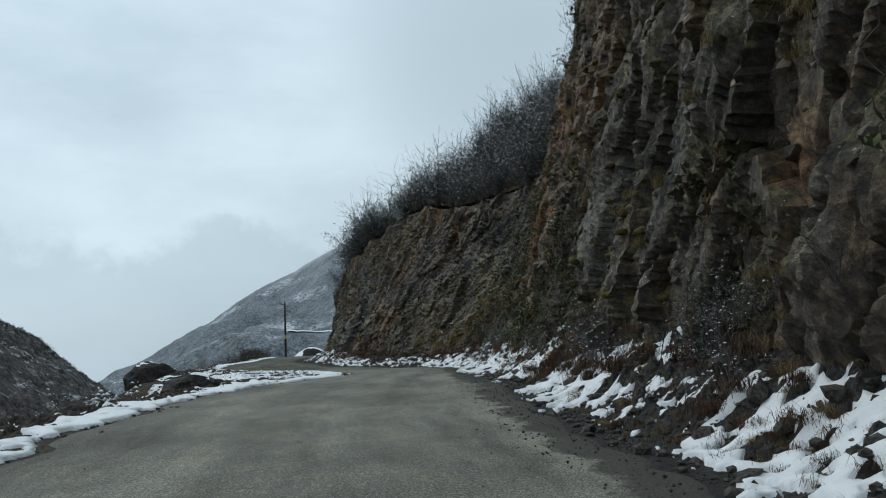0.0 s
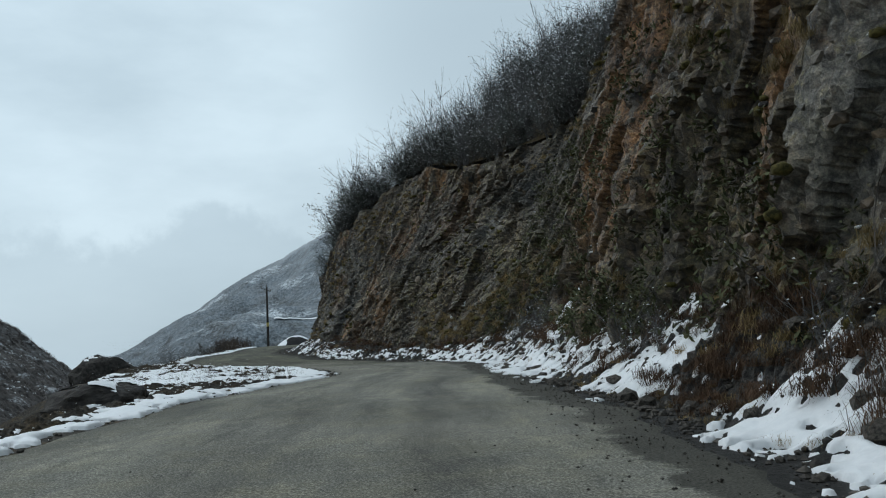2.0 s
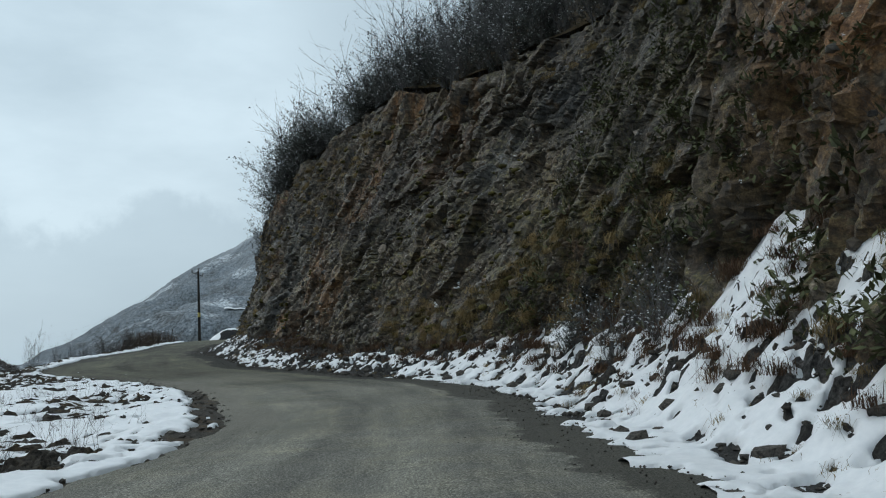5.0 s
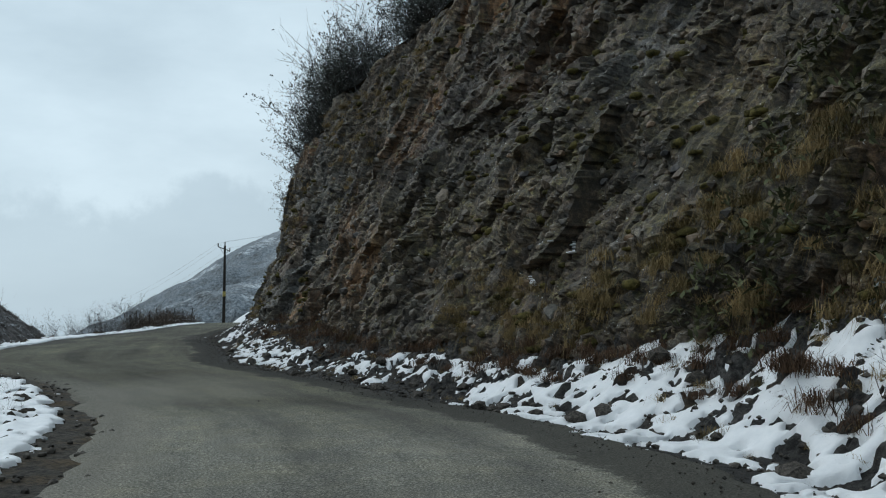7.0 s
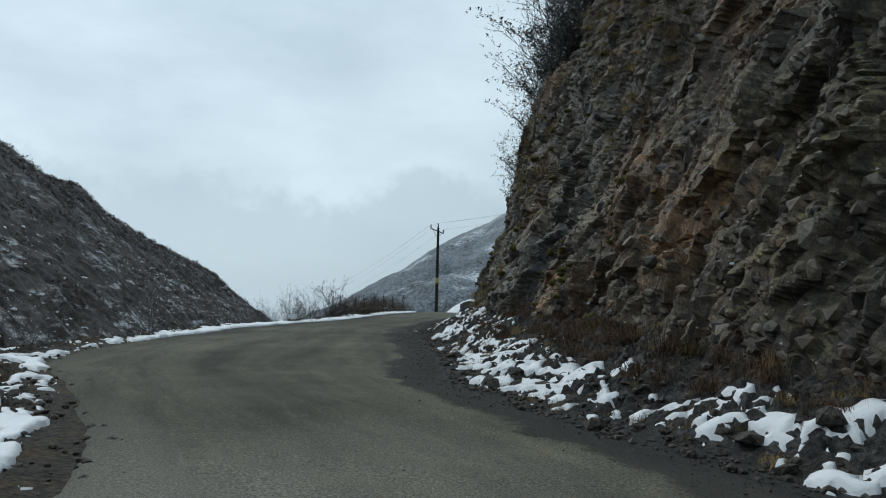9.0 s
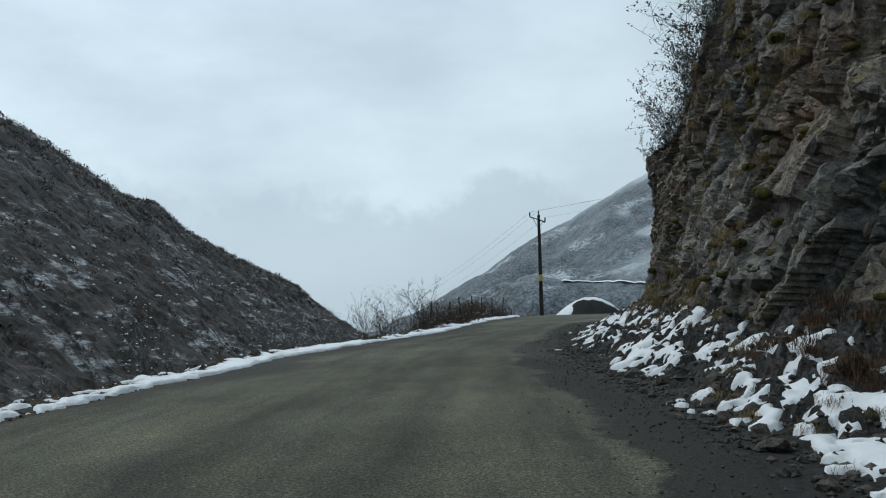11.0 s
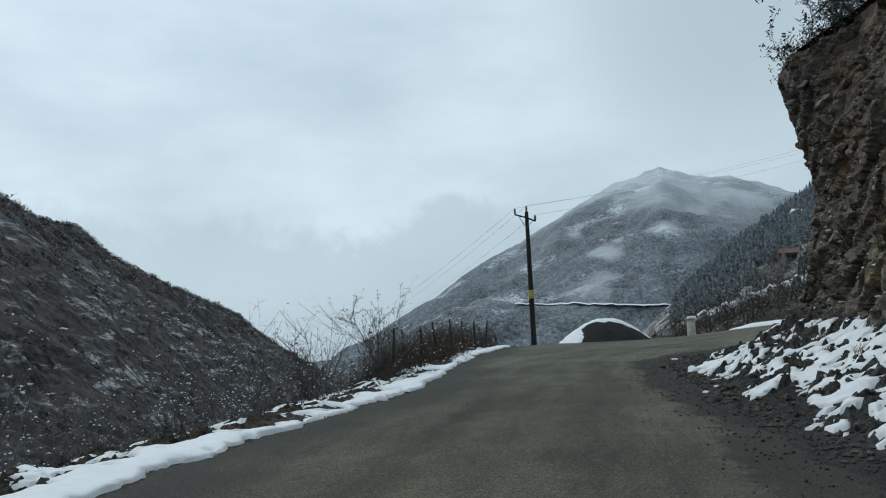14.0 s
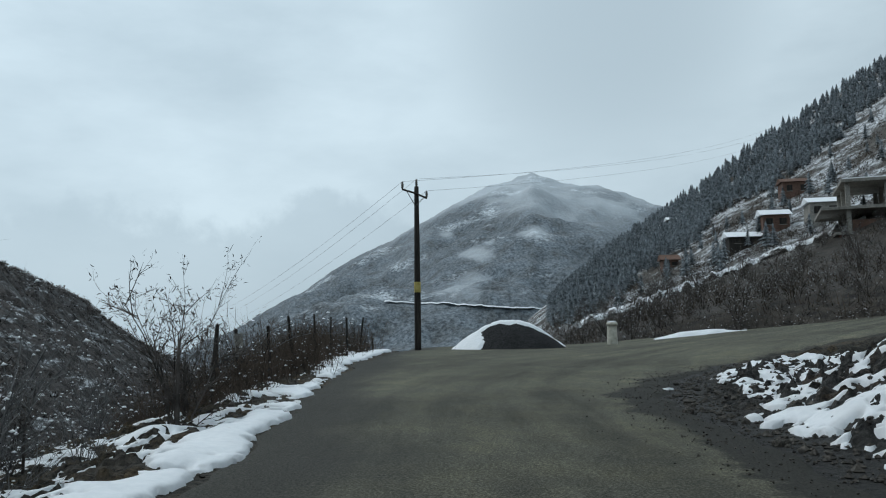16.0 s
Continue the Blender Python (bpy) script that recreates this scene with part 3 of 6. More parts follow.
def wisp(soup, a, b, r, tip):
    """A thin flat twig, pointed or blunt."""
    a, b = np.asarray(a, float), np.asarray(b, float)
    side = np.cross(b - a, (0.6 * math.sin(a[0] * 91), 0.6 * math.cos(a[1] * 77), 0.5))
    side *= r / (np.linalg.norm(side) + 1e-9)
    if tip:
        soup.add([a - side, a + side, b], [(0, 1, 2)])
    else:
        soup.add([a - side, a + side, b + side * 0.7, b - side * 0.7], [(0, 1, 2), (0, 2, 3)])


def branch(soup, rng, a, way, length, r, steps, children, tips, wander=0.25, rise=0.15, level=0, fine=False):
    """A bent, tapering branch that carries smaller ones."""
    p, d = np.asarray(a, float), np.asarray(way, float)
    if not children and not fine and level:
        d = d + np.array([rng.gauss(0, wander), rng.gauss(0, wander), rng.gauss(rise, wander * 0.6)])
        q = p + d / np.linalg.norm(d) * length
        wisp(soup, p, q, r * 1.2, True)
        tips.append((q, d))
        return
    for k in range(steps):
        d = d + np.array([rng.gauss(0, wander), rng.gauss(0, wander), rng.gauss(rise, wander * 0.6)])
        d /= np.linalg.norm(d)
        q = p + d * length / steps
        if level and not fine:
            wisp(soup, p, q, r * (1 - k / steps * 0.6), False)
        else:
            stick(soup, p, q, r * (1 - k / steps * 0.75), r * (1 - (k + 1) / steps * 0.75))
        if children:
            for _ in range(children[0]):
                e = d + np.array([rng.gauss(0, 0.75), rng.gauss(0, 0.75), rng.gauss(0.1, 0.45)])
                e /= np.linalg.norm(e)
                t = rng.random()
                branch(soup, rng, p + (q - p) * t, e, length * rng.uniform(0.28, 0.5), r * 0.5, 2, children[1:], tips, wander, rise, level + 1, fine)
        tips.append((q, d))
        p = q


def snow_bits(soup, rng, tips, share, size):
    for q, d in tips:
        if rng.random() < share:
            s = size * rng.uniform(0.5, 1.5)
            soup.add(LUMP_V * (s * rng.uniform(0.8, 1.6), s * rng.uniform(0.8, 1.6), s * 0.6) + q, LUMP_F)


def leaf_bits(soup, rng, tips, count, size):
    for q, d in tips:
        for _ in range(count):
            c = q + np.array([rng.gauss(0, 0.04), rng.gauss(0, 0.04), rng.gauss(0, 0.04)])
            a, b = rng.uniform(0, 6.3), rng.gauss(0, 0.6)
            u = np.array([math.cos(a), math.sin(a), b]) * size
            w = np.array([-math.sin(a), math.cos(a), rng.gauss(0, 0.5)]) * size * 0.4
            soup.add([c - u, c + w, c + u, c - w], [(0, 1, 2), (0, 2, 3)])


def shrub_arrays(seed, height, stems, lean=0.45, dense=(2, 2), thick=0.018, snow=0.35, snow_size=0.05, leaves=0, fine=False):
    rng = random.Random(seed)
    wood, cap, leaf, tips = Soup(), Soup(), Soup(), []
    for _ in range(stems):
        a = rng.uniform(0, 6.283)
        way = np.array([math.cos(a) * lean * rng.random(), math.sin(a) * lean * rng.random(), 1.0])
        branch(wood, rng, (rng.gauss(0, 0.12), rng.gauss(0, 0.12), -0.15), way, height * rng.uniform(0.6, 1.05), thick * rng.uniform(0.7, 1.2), 4, dense, tips, 0.2, 0.08, 0, fine)
    snow_bits(cap, rng, tips, snow, snow_size)
    if leaves:
        leaf_bits(leaf, rng, tips, leaves, 0.042)
    return wood.arrays(), cap.arrays() if cap.n else None, leaf.arrays() if leaf.n else None


def tuft_arrays(seed, blades, length, droop, width=0.012, base=0.08):
    rng = random.Random(seed)
    s = Soup()
    for _ in range(blades):
        a, out = rng.uniform(0, 6.283), rng.uniform(0.1, 0.9)
        l = length * rng.uniform(0.4, 1.1)
        d = np.array([math.cos(a), math.sin(a), 0])
        b = rng.uniform(0, 6.283)
        p0 = np.array([math.cos(b), math.sin(b), 0]) * base * rng.random()
        p1 = p0 + d * l * 0.4 * out + (rng.gauss(0, 0.03), rng.gauss(0, 0.03), l * (0.5 - 0.2 * out * droop))
        p2 = p1 + d * l * (0.25 + 0.3 * out) + (rng.gauss(0, 0.05), rng.gauss(0, 0.05), l * (0.35 - droop * out))
        w = np.array([-d[1], d[0], 0]) * width
        s.add([p0 - w, p0 + w, p1 - w * 0.8, p1 + w * 0.8, p2], [(0, 1, 3), (0, 3, 2), (2, 3, 4)])
    return s.arrays()


def stone_arrays(seed, flatness=0.7):
    """An angular stone about 1 across."""
    rng = random.Random(seed)
    bm = bmesh.new()
    bmesh.ops.create_icosphere(bm, subdivisions=1, radius=0.5)
    planes = [(Vector((rng.gauss(0, 1), rng.gauss(0, 1), rng.gauss(0, 1))).normalized(), rng.uniform(0.28, 0.42)) for _ in range(7)]
    for v in bm.verts:
        for nrm, d in planes:
            k = v.co.dot(nrm)
            if k > d:
                v.co -= nrm * (k - d)
        v.co += Vector((rng.gauss(0, 0.02), rng.gauss(0, 0.02), rng.gauss(0, 0.02)))
        v.co.x *= 1.15
        v.co.z *= flatness
    v = np.array([tuple(v.co) for v in bm.verts])
    bm.verts.index_update()
    f = np.array([[w.index for w in t.verts] for t in bm.faces])
    bm.free()
    return v, f


# ---- ground: one sheet to the horizon ----
rows_y = np.concatenate([[-2500, -900, -350, -150, -80, -50, -30, -20], np.arange(-12, 110, 0.2), np.arange(110, 142, 0.5), np.geomspace(143, 3000, 26)])
out_l = np.concatenate([np.arange(0.0, 9, 0.2), np.geomspace(9.2, 2500, 60)])
out_r = np.concatenate([np.arange(0.0, 6, 0.2), np.geomspace(6.2, 2500, 40)])
lx, rx = left_x(rows_y)[:, None], right_x(rows_y)[:, None]
gx = np.concatenate([lx - out_l[::-1], lx + (rx - lx) * np.linspace(0.06, 0.94, 14), rx + out_r], 1)
gy = np.repeat(rows_y[:, None], gx.shape[1], 1)
gz = ground_z(gx, gy)
gz = gz - 25 * smooth(150, 260, gy) - 0.02
side_l, side_r = lx - gx, gx - rx
gz = gz - 0.22 * np.where((gy > -8) & (gy < 112) & (side_r > 0.5) & (side_r < 5.2), 1, 0) - 0.2 * np.where((gy > 0) & (gy < 131) & (side_l > 0.3) & (side_l < 8.8), 1, 0)
ground = new("ground", sheet("ground", gx, gy, gz, SOIL))
tagged(ground, "wet dark soil, stone debris and dead grass beside the road", "ground", kind="structure")

# ---- road ----
ry = np.arange(-40, 140, 0.25)
rl, rr = left_x(ry)[:, None] - 0.15, right_x(ry)[:, None] + 0.25
k = np.linspace(0, 1, 61)
px = rl + (rr - rl) * k
py = np.repeat(ry[:, None], 61, 1)
pz = road_z(py) + bend_rise(px, py) + 0.05 * np.sin(k * math.pi)[None, :] + 0.03 * fbm(px * 0.35, py * 0.35, octaves=3, seed=8) - 0.07 * smooth(0.03, 0, k) - 0.10 * smooth(0.97, 1, k)
dr, dl = rr - px, px - rl
wob = fbm(px * 0.35, py * 0.35, octaves=4, seed=9)
shoulder = np.interp(py, [0, 30, 40, 50, 60, 75, 85, 90, 100, 106, 112], [0.8, 0.8, 1.0, 1.2, 1.0, 0.9, 1.1, 0.6, 0.7, 0.8, 0.2])
wear = 0 * px
wear = np.maximum(wear, (0.45 + 0.5 * smooth(70, 76, py)) * smooth(1.3 + 0.7 * smooth(70, 80, py), 0.3 + 0.5 * smooth(70, 80, py), dl + 0.9 * wob))
pale = 0.55 * smooth(0.75, 0.2, np.abs(dl - 0.45 + 0.3 * wob)) * smooth(40, 46, py) * smooth(64, 58, py)
pale = np.maximum(pale, 0.30 * smooth(0.25, 0.75, fbm(px * 0.18, py * 0.12, octaves=4, seed=10) * 1.4) * (1 - wear))
on = py < far_y(px) + 0.5 * wob
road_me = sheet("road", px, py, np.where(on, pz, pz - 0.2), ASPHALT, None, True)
vertex_value(road_me, "wear", wear)
vertex_value(road_me, "crumble", dr - shoulder + 0.35 * wob)
vertex_value(road_me, "pale", pale * (1 - 0.6 * smooth(60, 76, py)))
# Rises from 0 to 1 between y 48 and 62, darkening the road beyond.
vertex_value(road_me, "darker_stretch", smooth(48, 62, py + 6 * wob))
lane = np.abs(np.abs(px - 0.5 * (rl + rr) - 0.3) - 0.85)
vertex_value(road_me, "across", px - 0.5 * (rl + rr) + 0 * py + 0.0)
vertex_value(road_me, "along", py * 0.10)
vertex_value(road_me, "track", smooth(0.55, 0.1, lane + 0.5 * wob) * 0.6)
road = tagged(new("road", road_me), "worn chip-seal mountain road, dusty, darker along its farther stretch, with dark crumbled edges", "road", kind="structure")

# ---- cliff ----
fs = np.array(FOOT)
arc = np.concatenate([[0], np.cumsum(np.hypot(np.diff(fs[:, 0]), np.diff(fs[:, 1])))])
S = np.concatenate([np.arange(30.0, 46.0, 0.3), np.arange(46.0, arc[-1] - 9, 0.072), np.arange(arc[-1] - 9, arc[-1], 0.2)])


def along(col, spread=1.6):
    return sum(np.interp(S + o, arc, fs[:, col]) for o in np.linspace(-spread, spread, 7)) / 7


fx, fy, flean, ftop = (along(i) for i in range(4))
tx, ty = np.gradient(fx, S), np.gradient(fy, S)
tl = np.hypot(tx, ty)
nx, ny = ty / tl, -tx / tl
foot_z = road_z(fy) + 0.75
NV = 196
vv = np.linspace(0, 1, NV)[None, :] ** 1.25
ss = np.repeat(S[:, None], NV, 1)
yy = np.repeat(fy[:, None], NV, 1)
edge_wob = 0.5 * fbm(S * 0.35, 0 * S, octaves=3, seed=40) * smooth(99, 88, fy)
high = (ftop + edge_wob - foot_z)[:, None]
hh = -0.9 + (high + 0.9) * vv
tip = smooth(93, 99.5, yy)
set_back = flean[:, None] * hh + tip * (0.58 * np.exp(-((hh - 3.4) / 1.8) ** 2) - 0.04 * smooth(4.5, 6.5, hh) + 0.1 * hh * smooth(4, 0, hh))
set_back = set_back + 0.26 * smooth(88, 94, yy) * smooth(101.2, 97.5, yy) * np.maximum(hh - 2.5, 0)
warp = 0.5 * fbm(ss * 0.7, hh * 0.7, octaves=3, seed=56)
warp2 = 0.5 * fbm(ss * 0.7 + 40, hh * 0.7, octaves=3, seed=57)
u, v = ss + 0.30 * hh + warp, hh + 0.16 * ss + warp2


def ridged(x, y, seed):
    return 1 - np.abs(2 * vnoise(x, y, None, seed) - 1)


old = smooth(54, 45, yy)
b1, e1 = blocks(u * 0.62, v * 0.36, 51, 0.5)
b2, e2 = blocks(u * 1.5, v * (1 - 0.45 * old), 52, 0.7)
v_old = v * (1 - 0.55 * old)
b3, e3 = blocks(u * 2.9, v_old * 2.7, 53, 0.5)
b4, e4 = blocks(u * 6.2, v_old * 5.8, 59, 0.5)
slab, e_slab = blocks(u * 0.9, v * 0.28, 66, 0.5)
zone = smooth(-0.25, 0.35, fbm(ss * 0.16, hh * 0.22, octaves=2, seed=58))
stony = smooth(-0.25, 0.45, fbm(ss * 0.24, hh * 0.3, octaves=2, seed=67))
fade = 1 - 0.75 * tip
bulge = 0.6 * fbm(ss * 0.10, hh * 0.10, octaves=3, seed=54) * fade + 0.42 * (b1 - 0.5) * fade + 0.42 * old * (slab - 0.5) + 0.35 * old * (ridged(ss * 0.7 + warp, hh * 0.16, 68) - 0.5) - 0.16 * old * smooth(0.10, 0, e_slab)
bulge = bulge + 0.55 * (ridged(u * 0.30, v * 0.22, 61) - 0.5) * fade + 0.30 * (ridged(u * 0.75, v * 0.5, 62) - 0.5) * (1 - 0.4 * tip) + 0.06 * (ridged(u * 1.8, v * 1.2, 63) - 0.5)
bulge = bulge + (1 - 0.5 * tip) * (0.25 + 0.75 * zone) * (0.34 - 0.16 * old) * (b2 * smooth(0, 0.15, e2) - 0.5) + (0.05 + 0.09 * stony) * (1 - 0.45 * old) * (b3 * smooth(0, 0.3, e3) - 0.3) + (0.035 + 0.035 * stony) * (b4 * smooth(0, 0.4, e4) - 0.3) + 0.12 * fbm(u * 2.6, v * 2.6, octaves=4, seed=55)
bulge = bulge * smooth(-1.2, 0.6, hh)
away = set_back - bulge
cx, cy = fx[:, None] + nx[:, None] * away, fy[:, None] + ny[:, None] * away
cz = foot_z[:, None] + hh + 0.12 * (b2 - 0.5)
cliff_me = sheet("cliff", cx, cy, cz, ROCK)


def stain(*spots):
    """How far each place on the rock lies inside the given stains: y, z, half width, half height, strength."""
    out = 0 * cx
    for y0, z0, wy_, wz_, amt in spots:
        out = np.maximum(out, amt * np.exp(-np.maximum(((cy - y0) / wy_) ** 2 + ((cz - z0) / wz_) ** 2 - 0.35, 0) * 1.6))
    return out


vertex_value(cliff_me, "tone", 0.25 * blocks(u * 1.5, v * (1 - 0.45 * old), 52, 0.0)[0] + 0.45 * blocks(u * 2.9, v_old * 2.7, 53, 0.0)[0] + 0.30 * blocks(u * 6.2, v_old * 5.8, 59, 0.0)[0])
vertex_value(cliff_me, "joint", np.maximum(smooth(0.22, 0.02, e3), 0.7 * smooth(0.2, 0.0, e4)))
# Dark spots: painted shade of hollows, and some wet rock.
vertex_value(cliff_me, "wet_hollow_shade", stain((64, 8.0, 3.5, 2.6, 0.9), (53, 9.5, 5, 2.6, 0.9), (56.5, 5.6, 2.2, 0.9, 0.8), (53, 3.4, 3, 0.6, 0.7), (50, 6.5, 3, 1.2, 0.8), (60, 9.8, 3, 0.7, 0.7), (33, 5, 4, 1.6, 0.5), (20, 4.5, 3, 1.6, 0.5), (47, 11, 2, 4, 0.6), (77, 4.5, 2, 1.2, 0.6), (62, 2.9, 1.2, 0.5, 0.8)))
vertex_value(cliff_me, "rusty", stain((39, 8.5, 6, 4.5, 0.95), (73.8, 3.6, 0.9, 0.5, 1.0), (71, 6.3, 1.6, 0.9, 0.7), (79, 6.5, 1.5, 1.6, 0.7), (30, 10, 3, 2.5, 0.7), (35, 8.0, 1.6, 4.0, 1.0), (27, 6.5, 1.2, 3.0, 0.8), (67, 4.5, 2, 1, 0.6), (62, 9, 2, 1, 0.6), (67, 8.5, 2.2, 1.6, 0.8)))
vertex_value(cliff_me, "earthy", stain((28, 7, 24, 7, 0.45), (66, 5.5, 5, 3.0, 0.45), (55, 7.5, 3, 1.5, 0.6), (93, 6.5, 9, 3.5, 0.8), (60, 3.4, 6, 1.2, 0.6), (18, 6, 6, 4, 0.5)))
vertex_value(cliff_me, "greyed", stain((79, 6.0, 6, 4.5, 0.65), (65.5, 8.0, 0.9, 1.5, 0.9), (58.3, 8.2, 0.8, 0.8, 0.8), (56, 9.5, 0.8, 0.7, 0.6), (24, 4.5, 1.5, 2, 0.5), (82, 5, 2, 1, 0.45)))
vertex_value(cliff_me, "mossy", stain((32, 7, 22, 6, 0.55), (50, 9.0, 6, 2.5, 0.7), (64, 5.5, 4, 2.0, 0.4), (52, 5.5, 4.5, 2.2, 0.95), (33, 3.6, 5, 1.2, 0.8), (28, 9, 4, 2, 0.7), (58, 6.2, 2.5, 0.8, 0.7), (15, 7, 4, 2.5, 0.6)))
cliff = new("cliff", cliff_me)
tagged(cliff, "dark wet fractured rock cliff cut beside the road, brown with rust and moss", "cliff", kind="structure")
top_order = np.argsort(cy[:, -1])
sel = top_order[cy[top_order, -1] < 101.8]
TOP_Y = cy[sel, -1]
TOP_X, TOP_Z = (np.convolve(np.pad(q[sel, -1], 14, mode="edge"), np.ones(29) / 29, "valid") for q in (cx, cz))


def hill_depth(x, y):
    w = (x - np.interp(y, TOP_Y, TOP_X)) * 0.93
    return np.minimum(w, (104.5 - y) * 1.1)


def hill_z(x, y):
    """The brush-covered slope above the cliff."""
    w = hill_depth(x, y)
    top = sum(np.interp(y + o, TOP_Y, TOP_Z) for o in (-1, -0.5, 0, 0.5, 1)) / 5
    wp = np.maximum(w, 0)
    return np.where(w > 0, top + 0.15 + 0.45 * np.minimum(wp, 2) + 0.82 * np.maximum(wp - 2, 0) - 0.0025 * wp ** 2, top + 0.5 * w) + 0.5 * fbm(x * 0.25, y * 0.25, octaves=4, seed=60) * smooth(0, 3, wp)


hy = np.arange(-12, 102.1, 0.5)
hw = np.concatenate([np.arange(0.12, 10, 0.4), np.geomspace(10.5, 75, 30)])
hx = np.interp(hy, TOP_Y, TOP_X)[:, None] + hw[None, :] * 1.06
hyy = np.repeat(hy[:, None], len(hw), 1)
hz = np.where(hw[None, :] < 0, np.interp(hy, TOP_Y, TOP_Z)[:, None] + hw[None, :] * 1.5 + 0.1, hill_z(hx, hyy))
TURF = simple("dead_turf", (0.030, 0.022, 0.012), (0.13, 0.092, 0.045), 6.0, 0.95, 0.9, 0.08)
slope = new("brush_slope", sheet("brush_slope", hx, hyy, hz, TURF))
tagged(slope, "steep slope of dead turf and brushwood above the cliff", "hillside", kind="structure")


# ---- far land ----
def ridge_line(y, col):
    return curve(y, [-400, -150, 50, 130, 200, 286, 340, 400, 480, 600, 900],
                 [[-120, -120, -128, -133, -140, -158, -163, -168, -178, -200, -260], [95, 80, 63.5, 55, 44, 31.8, 23, 11.2, -4.5, -21, -45]][col])


ly_ = np.concatenate([np.arange(-400, 60, 12), np.arange(60, 520, 1.25), np.arange(520, 900, 15)])
lo_ = np.concatenate([-np.geomspace(1, 300, 30)[::-1], np.arange(0, 120, 1.1), np.geomspace(121, 160, 6)])
hx2 = ridge_line(ly_, 0)[:, None] + lo_[None, :]
hy2 = np.repeat(ly_[:, None], len(lo_), 1)
drop = np.where(lo_ > 0, lo_ * 0.78 + 5 * smooth(0, 18, lo_) * 0.4, -lo_ * -0.35)
hz2 = ridge_line(ly_, 1)[:, None] - drop[None, :] + 3.5 * fbm(hx2 * 0.03, hy2 * 0.03, octaves=5, seed=70) + 1.2 * fbm(hx2 * 0.2, hy2 * 0.2, octaves=3, seed=71) * smooth(-5, 10, lo_)[None, :]
crag = np.exp(-((hy2 - 272) / 12) ** 2 - ((lo_[None, :] + 2) / 8) ** 2)
hz2 = hz2 + 2.8 * crag
bushy = vnoise(hx2 * 0.33, hy2 * 0.33, None, 72) + 0.7 * vnoise(hx2 * 0.75, hy2 * 0.75, None, 73)
ledge_band = 1.1 * (ridged(hx2 * 0.02 + hz2 * 0.10, hy2 * 0.012, 74) - 0.5)
hz2 = hz2 + (1.5 * bushy - 1.3 + ledge_band) * smooth(-4, 4, lo_)[None, :]
hz2 = np.maximum(hz2, -50)
hill_me = sheet("scrub_hill", hx2, hy2, hz2, SCRUB_HILL)
vertex_value(hill_me, "snowy", 0.16 * smooth(45, 0, lo_[None, :] + 25 * fbm(hx2 * 0.03, hy2 * 0.03, octaves=3, seed=75)) * smooth(0.35, 0.8, bushy / 1.7))
left_hill = new("scrub_hill", hill_me)
tagged(left_hill, "steep grey-brown scrub hillside across the valley with thin snow ledges", "hillside", kind="structure")

EYE = (-15.0, 89.0)


def polar_sheet(name, azs, ds, zf, mat, snowy=None):
    a, d = np.meshgrid(np.radians(azs), ds, indexing="ij")
    x, y = EYE[0] - np.sin(a) * d, EYE[1] + np.cos(a) * d
    z = zf(np.degrees(a), d, x, y)
    me = sheet(name, x, y, z, mat, None, True)
    vertex_value(me, "snowy", snowy(np.degrees(a), d, x, y, z) if snowy else 0 * z)
    return me


M_AZ = [-60, -30, -20, -12, -8.3, -5.1, -2.8, -0.6, 2.4, 5.5, 8.6, 11.9, 16, 18.8, 22, 30, 60]
M_EL = [2, 5, 6.5, 7.8, 8.6, 10.0, 10.2, 10.9, 10.1, 8.5, 6.7, 5.1, 2.6, 1.0, -0.5, -2, -2]


def mountain_z(a, d, x, y):
    peak = 3.8 + 1150 * np.tan(np.radians(np.interp(a, M_AZ, M_EL)))
    t = np.clip((d - 330) / (1150 - 330), 0, 1)
    spur = fbm(x * 0.006, y * 0.006, octaves=5, seed=80)
    z = -55 + (peak + 55) * t ** 0.95 + spur * 60 * np.sin(math.pi * np.clip(t, 0, 1)) + 5 * fbm(x * 0.05, y * 0.05, octaves=3, seed=81) * smooth(0, 0.2, t)
    return z - 0.3 * np.maximum(d - 1150, 0)


def mountain_snow_mist(a, d, x, y, z):
    el_ = np.degrees(np.arctan2(z - 3.8, d))
    ragged = fbm(x * 0.02, y * 0.02, octaves=5, seed=83)
    # Summit mist painted as colour, whitening with height; the spots below are snow.
    out = 0.75 * smooth(95, 235, z + 75 * fbm(x * 0.012, y * 0.012, octaves=4, seed=82))
    for a0, e0, wa, we in ((2.3, 7.6, 0.35, 0.8), (-1.0, 7.3, 1.2, 0.55), (-3.5, 7.9, 2.0, 0.25), (4.6, 3.4, 1.8, 0.8), (3.4, 5.6, 1.0, 0.35), (5.2, 7.0, 1.2, 0.25), (0.5, 9.2, 1.5, 0.3)):
        out = np.maximum(out, 0.48 * smooth(1.3, 0.3, np.hypot((a - a0) / wa, (el_ - e0) / we) + 2.2 * ragged))
    return out


mountain = new("mountain", polar_sheet("mountain", np.arange(-60, 60, 0.22), np.concatenate([np.arange(330, 1160, 7), [1250, 1500, 2000]]), mountain_z, FAR_WOODS, mountain_snow_mist))
tagged(mountain, "far mountain of woods paled bluish for haze, its snowy summit paled for mist", "mountain", kind="structure")

R_AZ = [-100, -60, -40, -22.6, -18.8, -13.7, -8.3, -5.7, -2.7, 0, 3, 8]
R_EL = [22, 21, 19.5, 16.0, 13.9, 10.9, 7.3, 5.8, 3.4, 1.2, -1.5, -6]
F_EL = [9, 8, 7, 4.0, 2.7, 2.0, 0.8, 0.0, -1.0, -3, -6, -14]


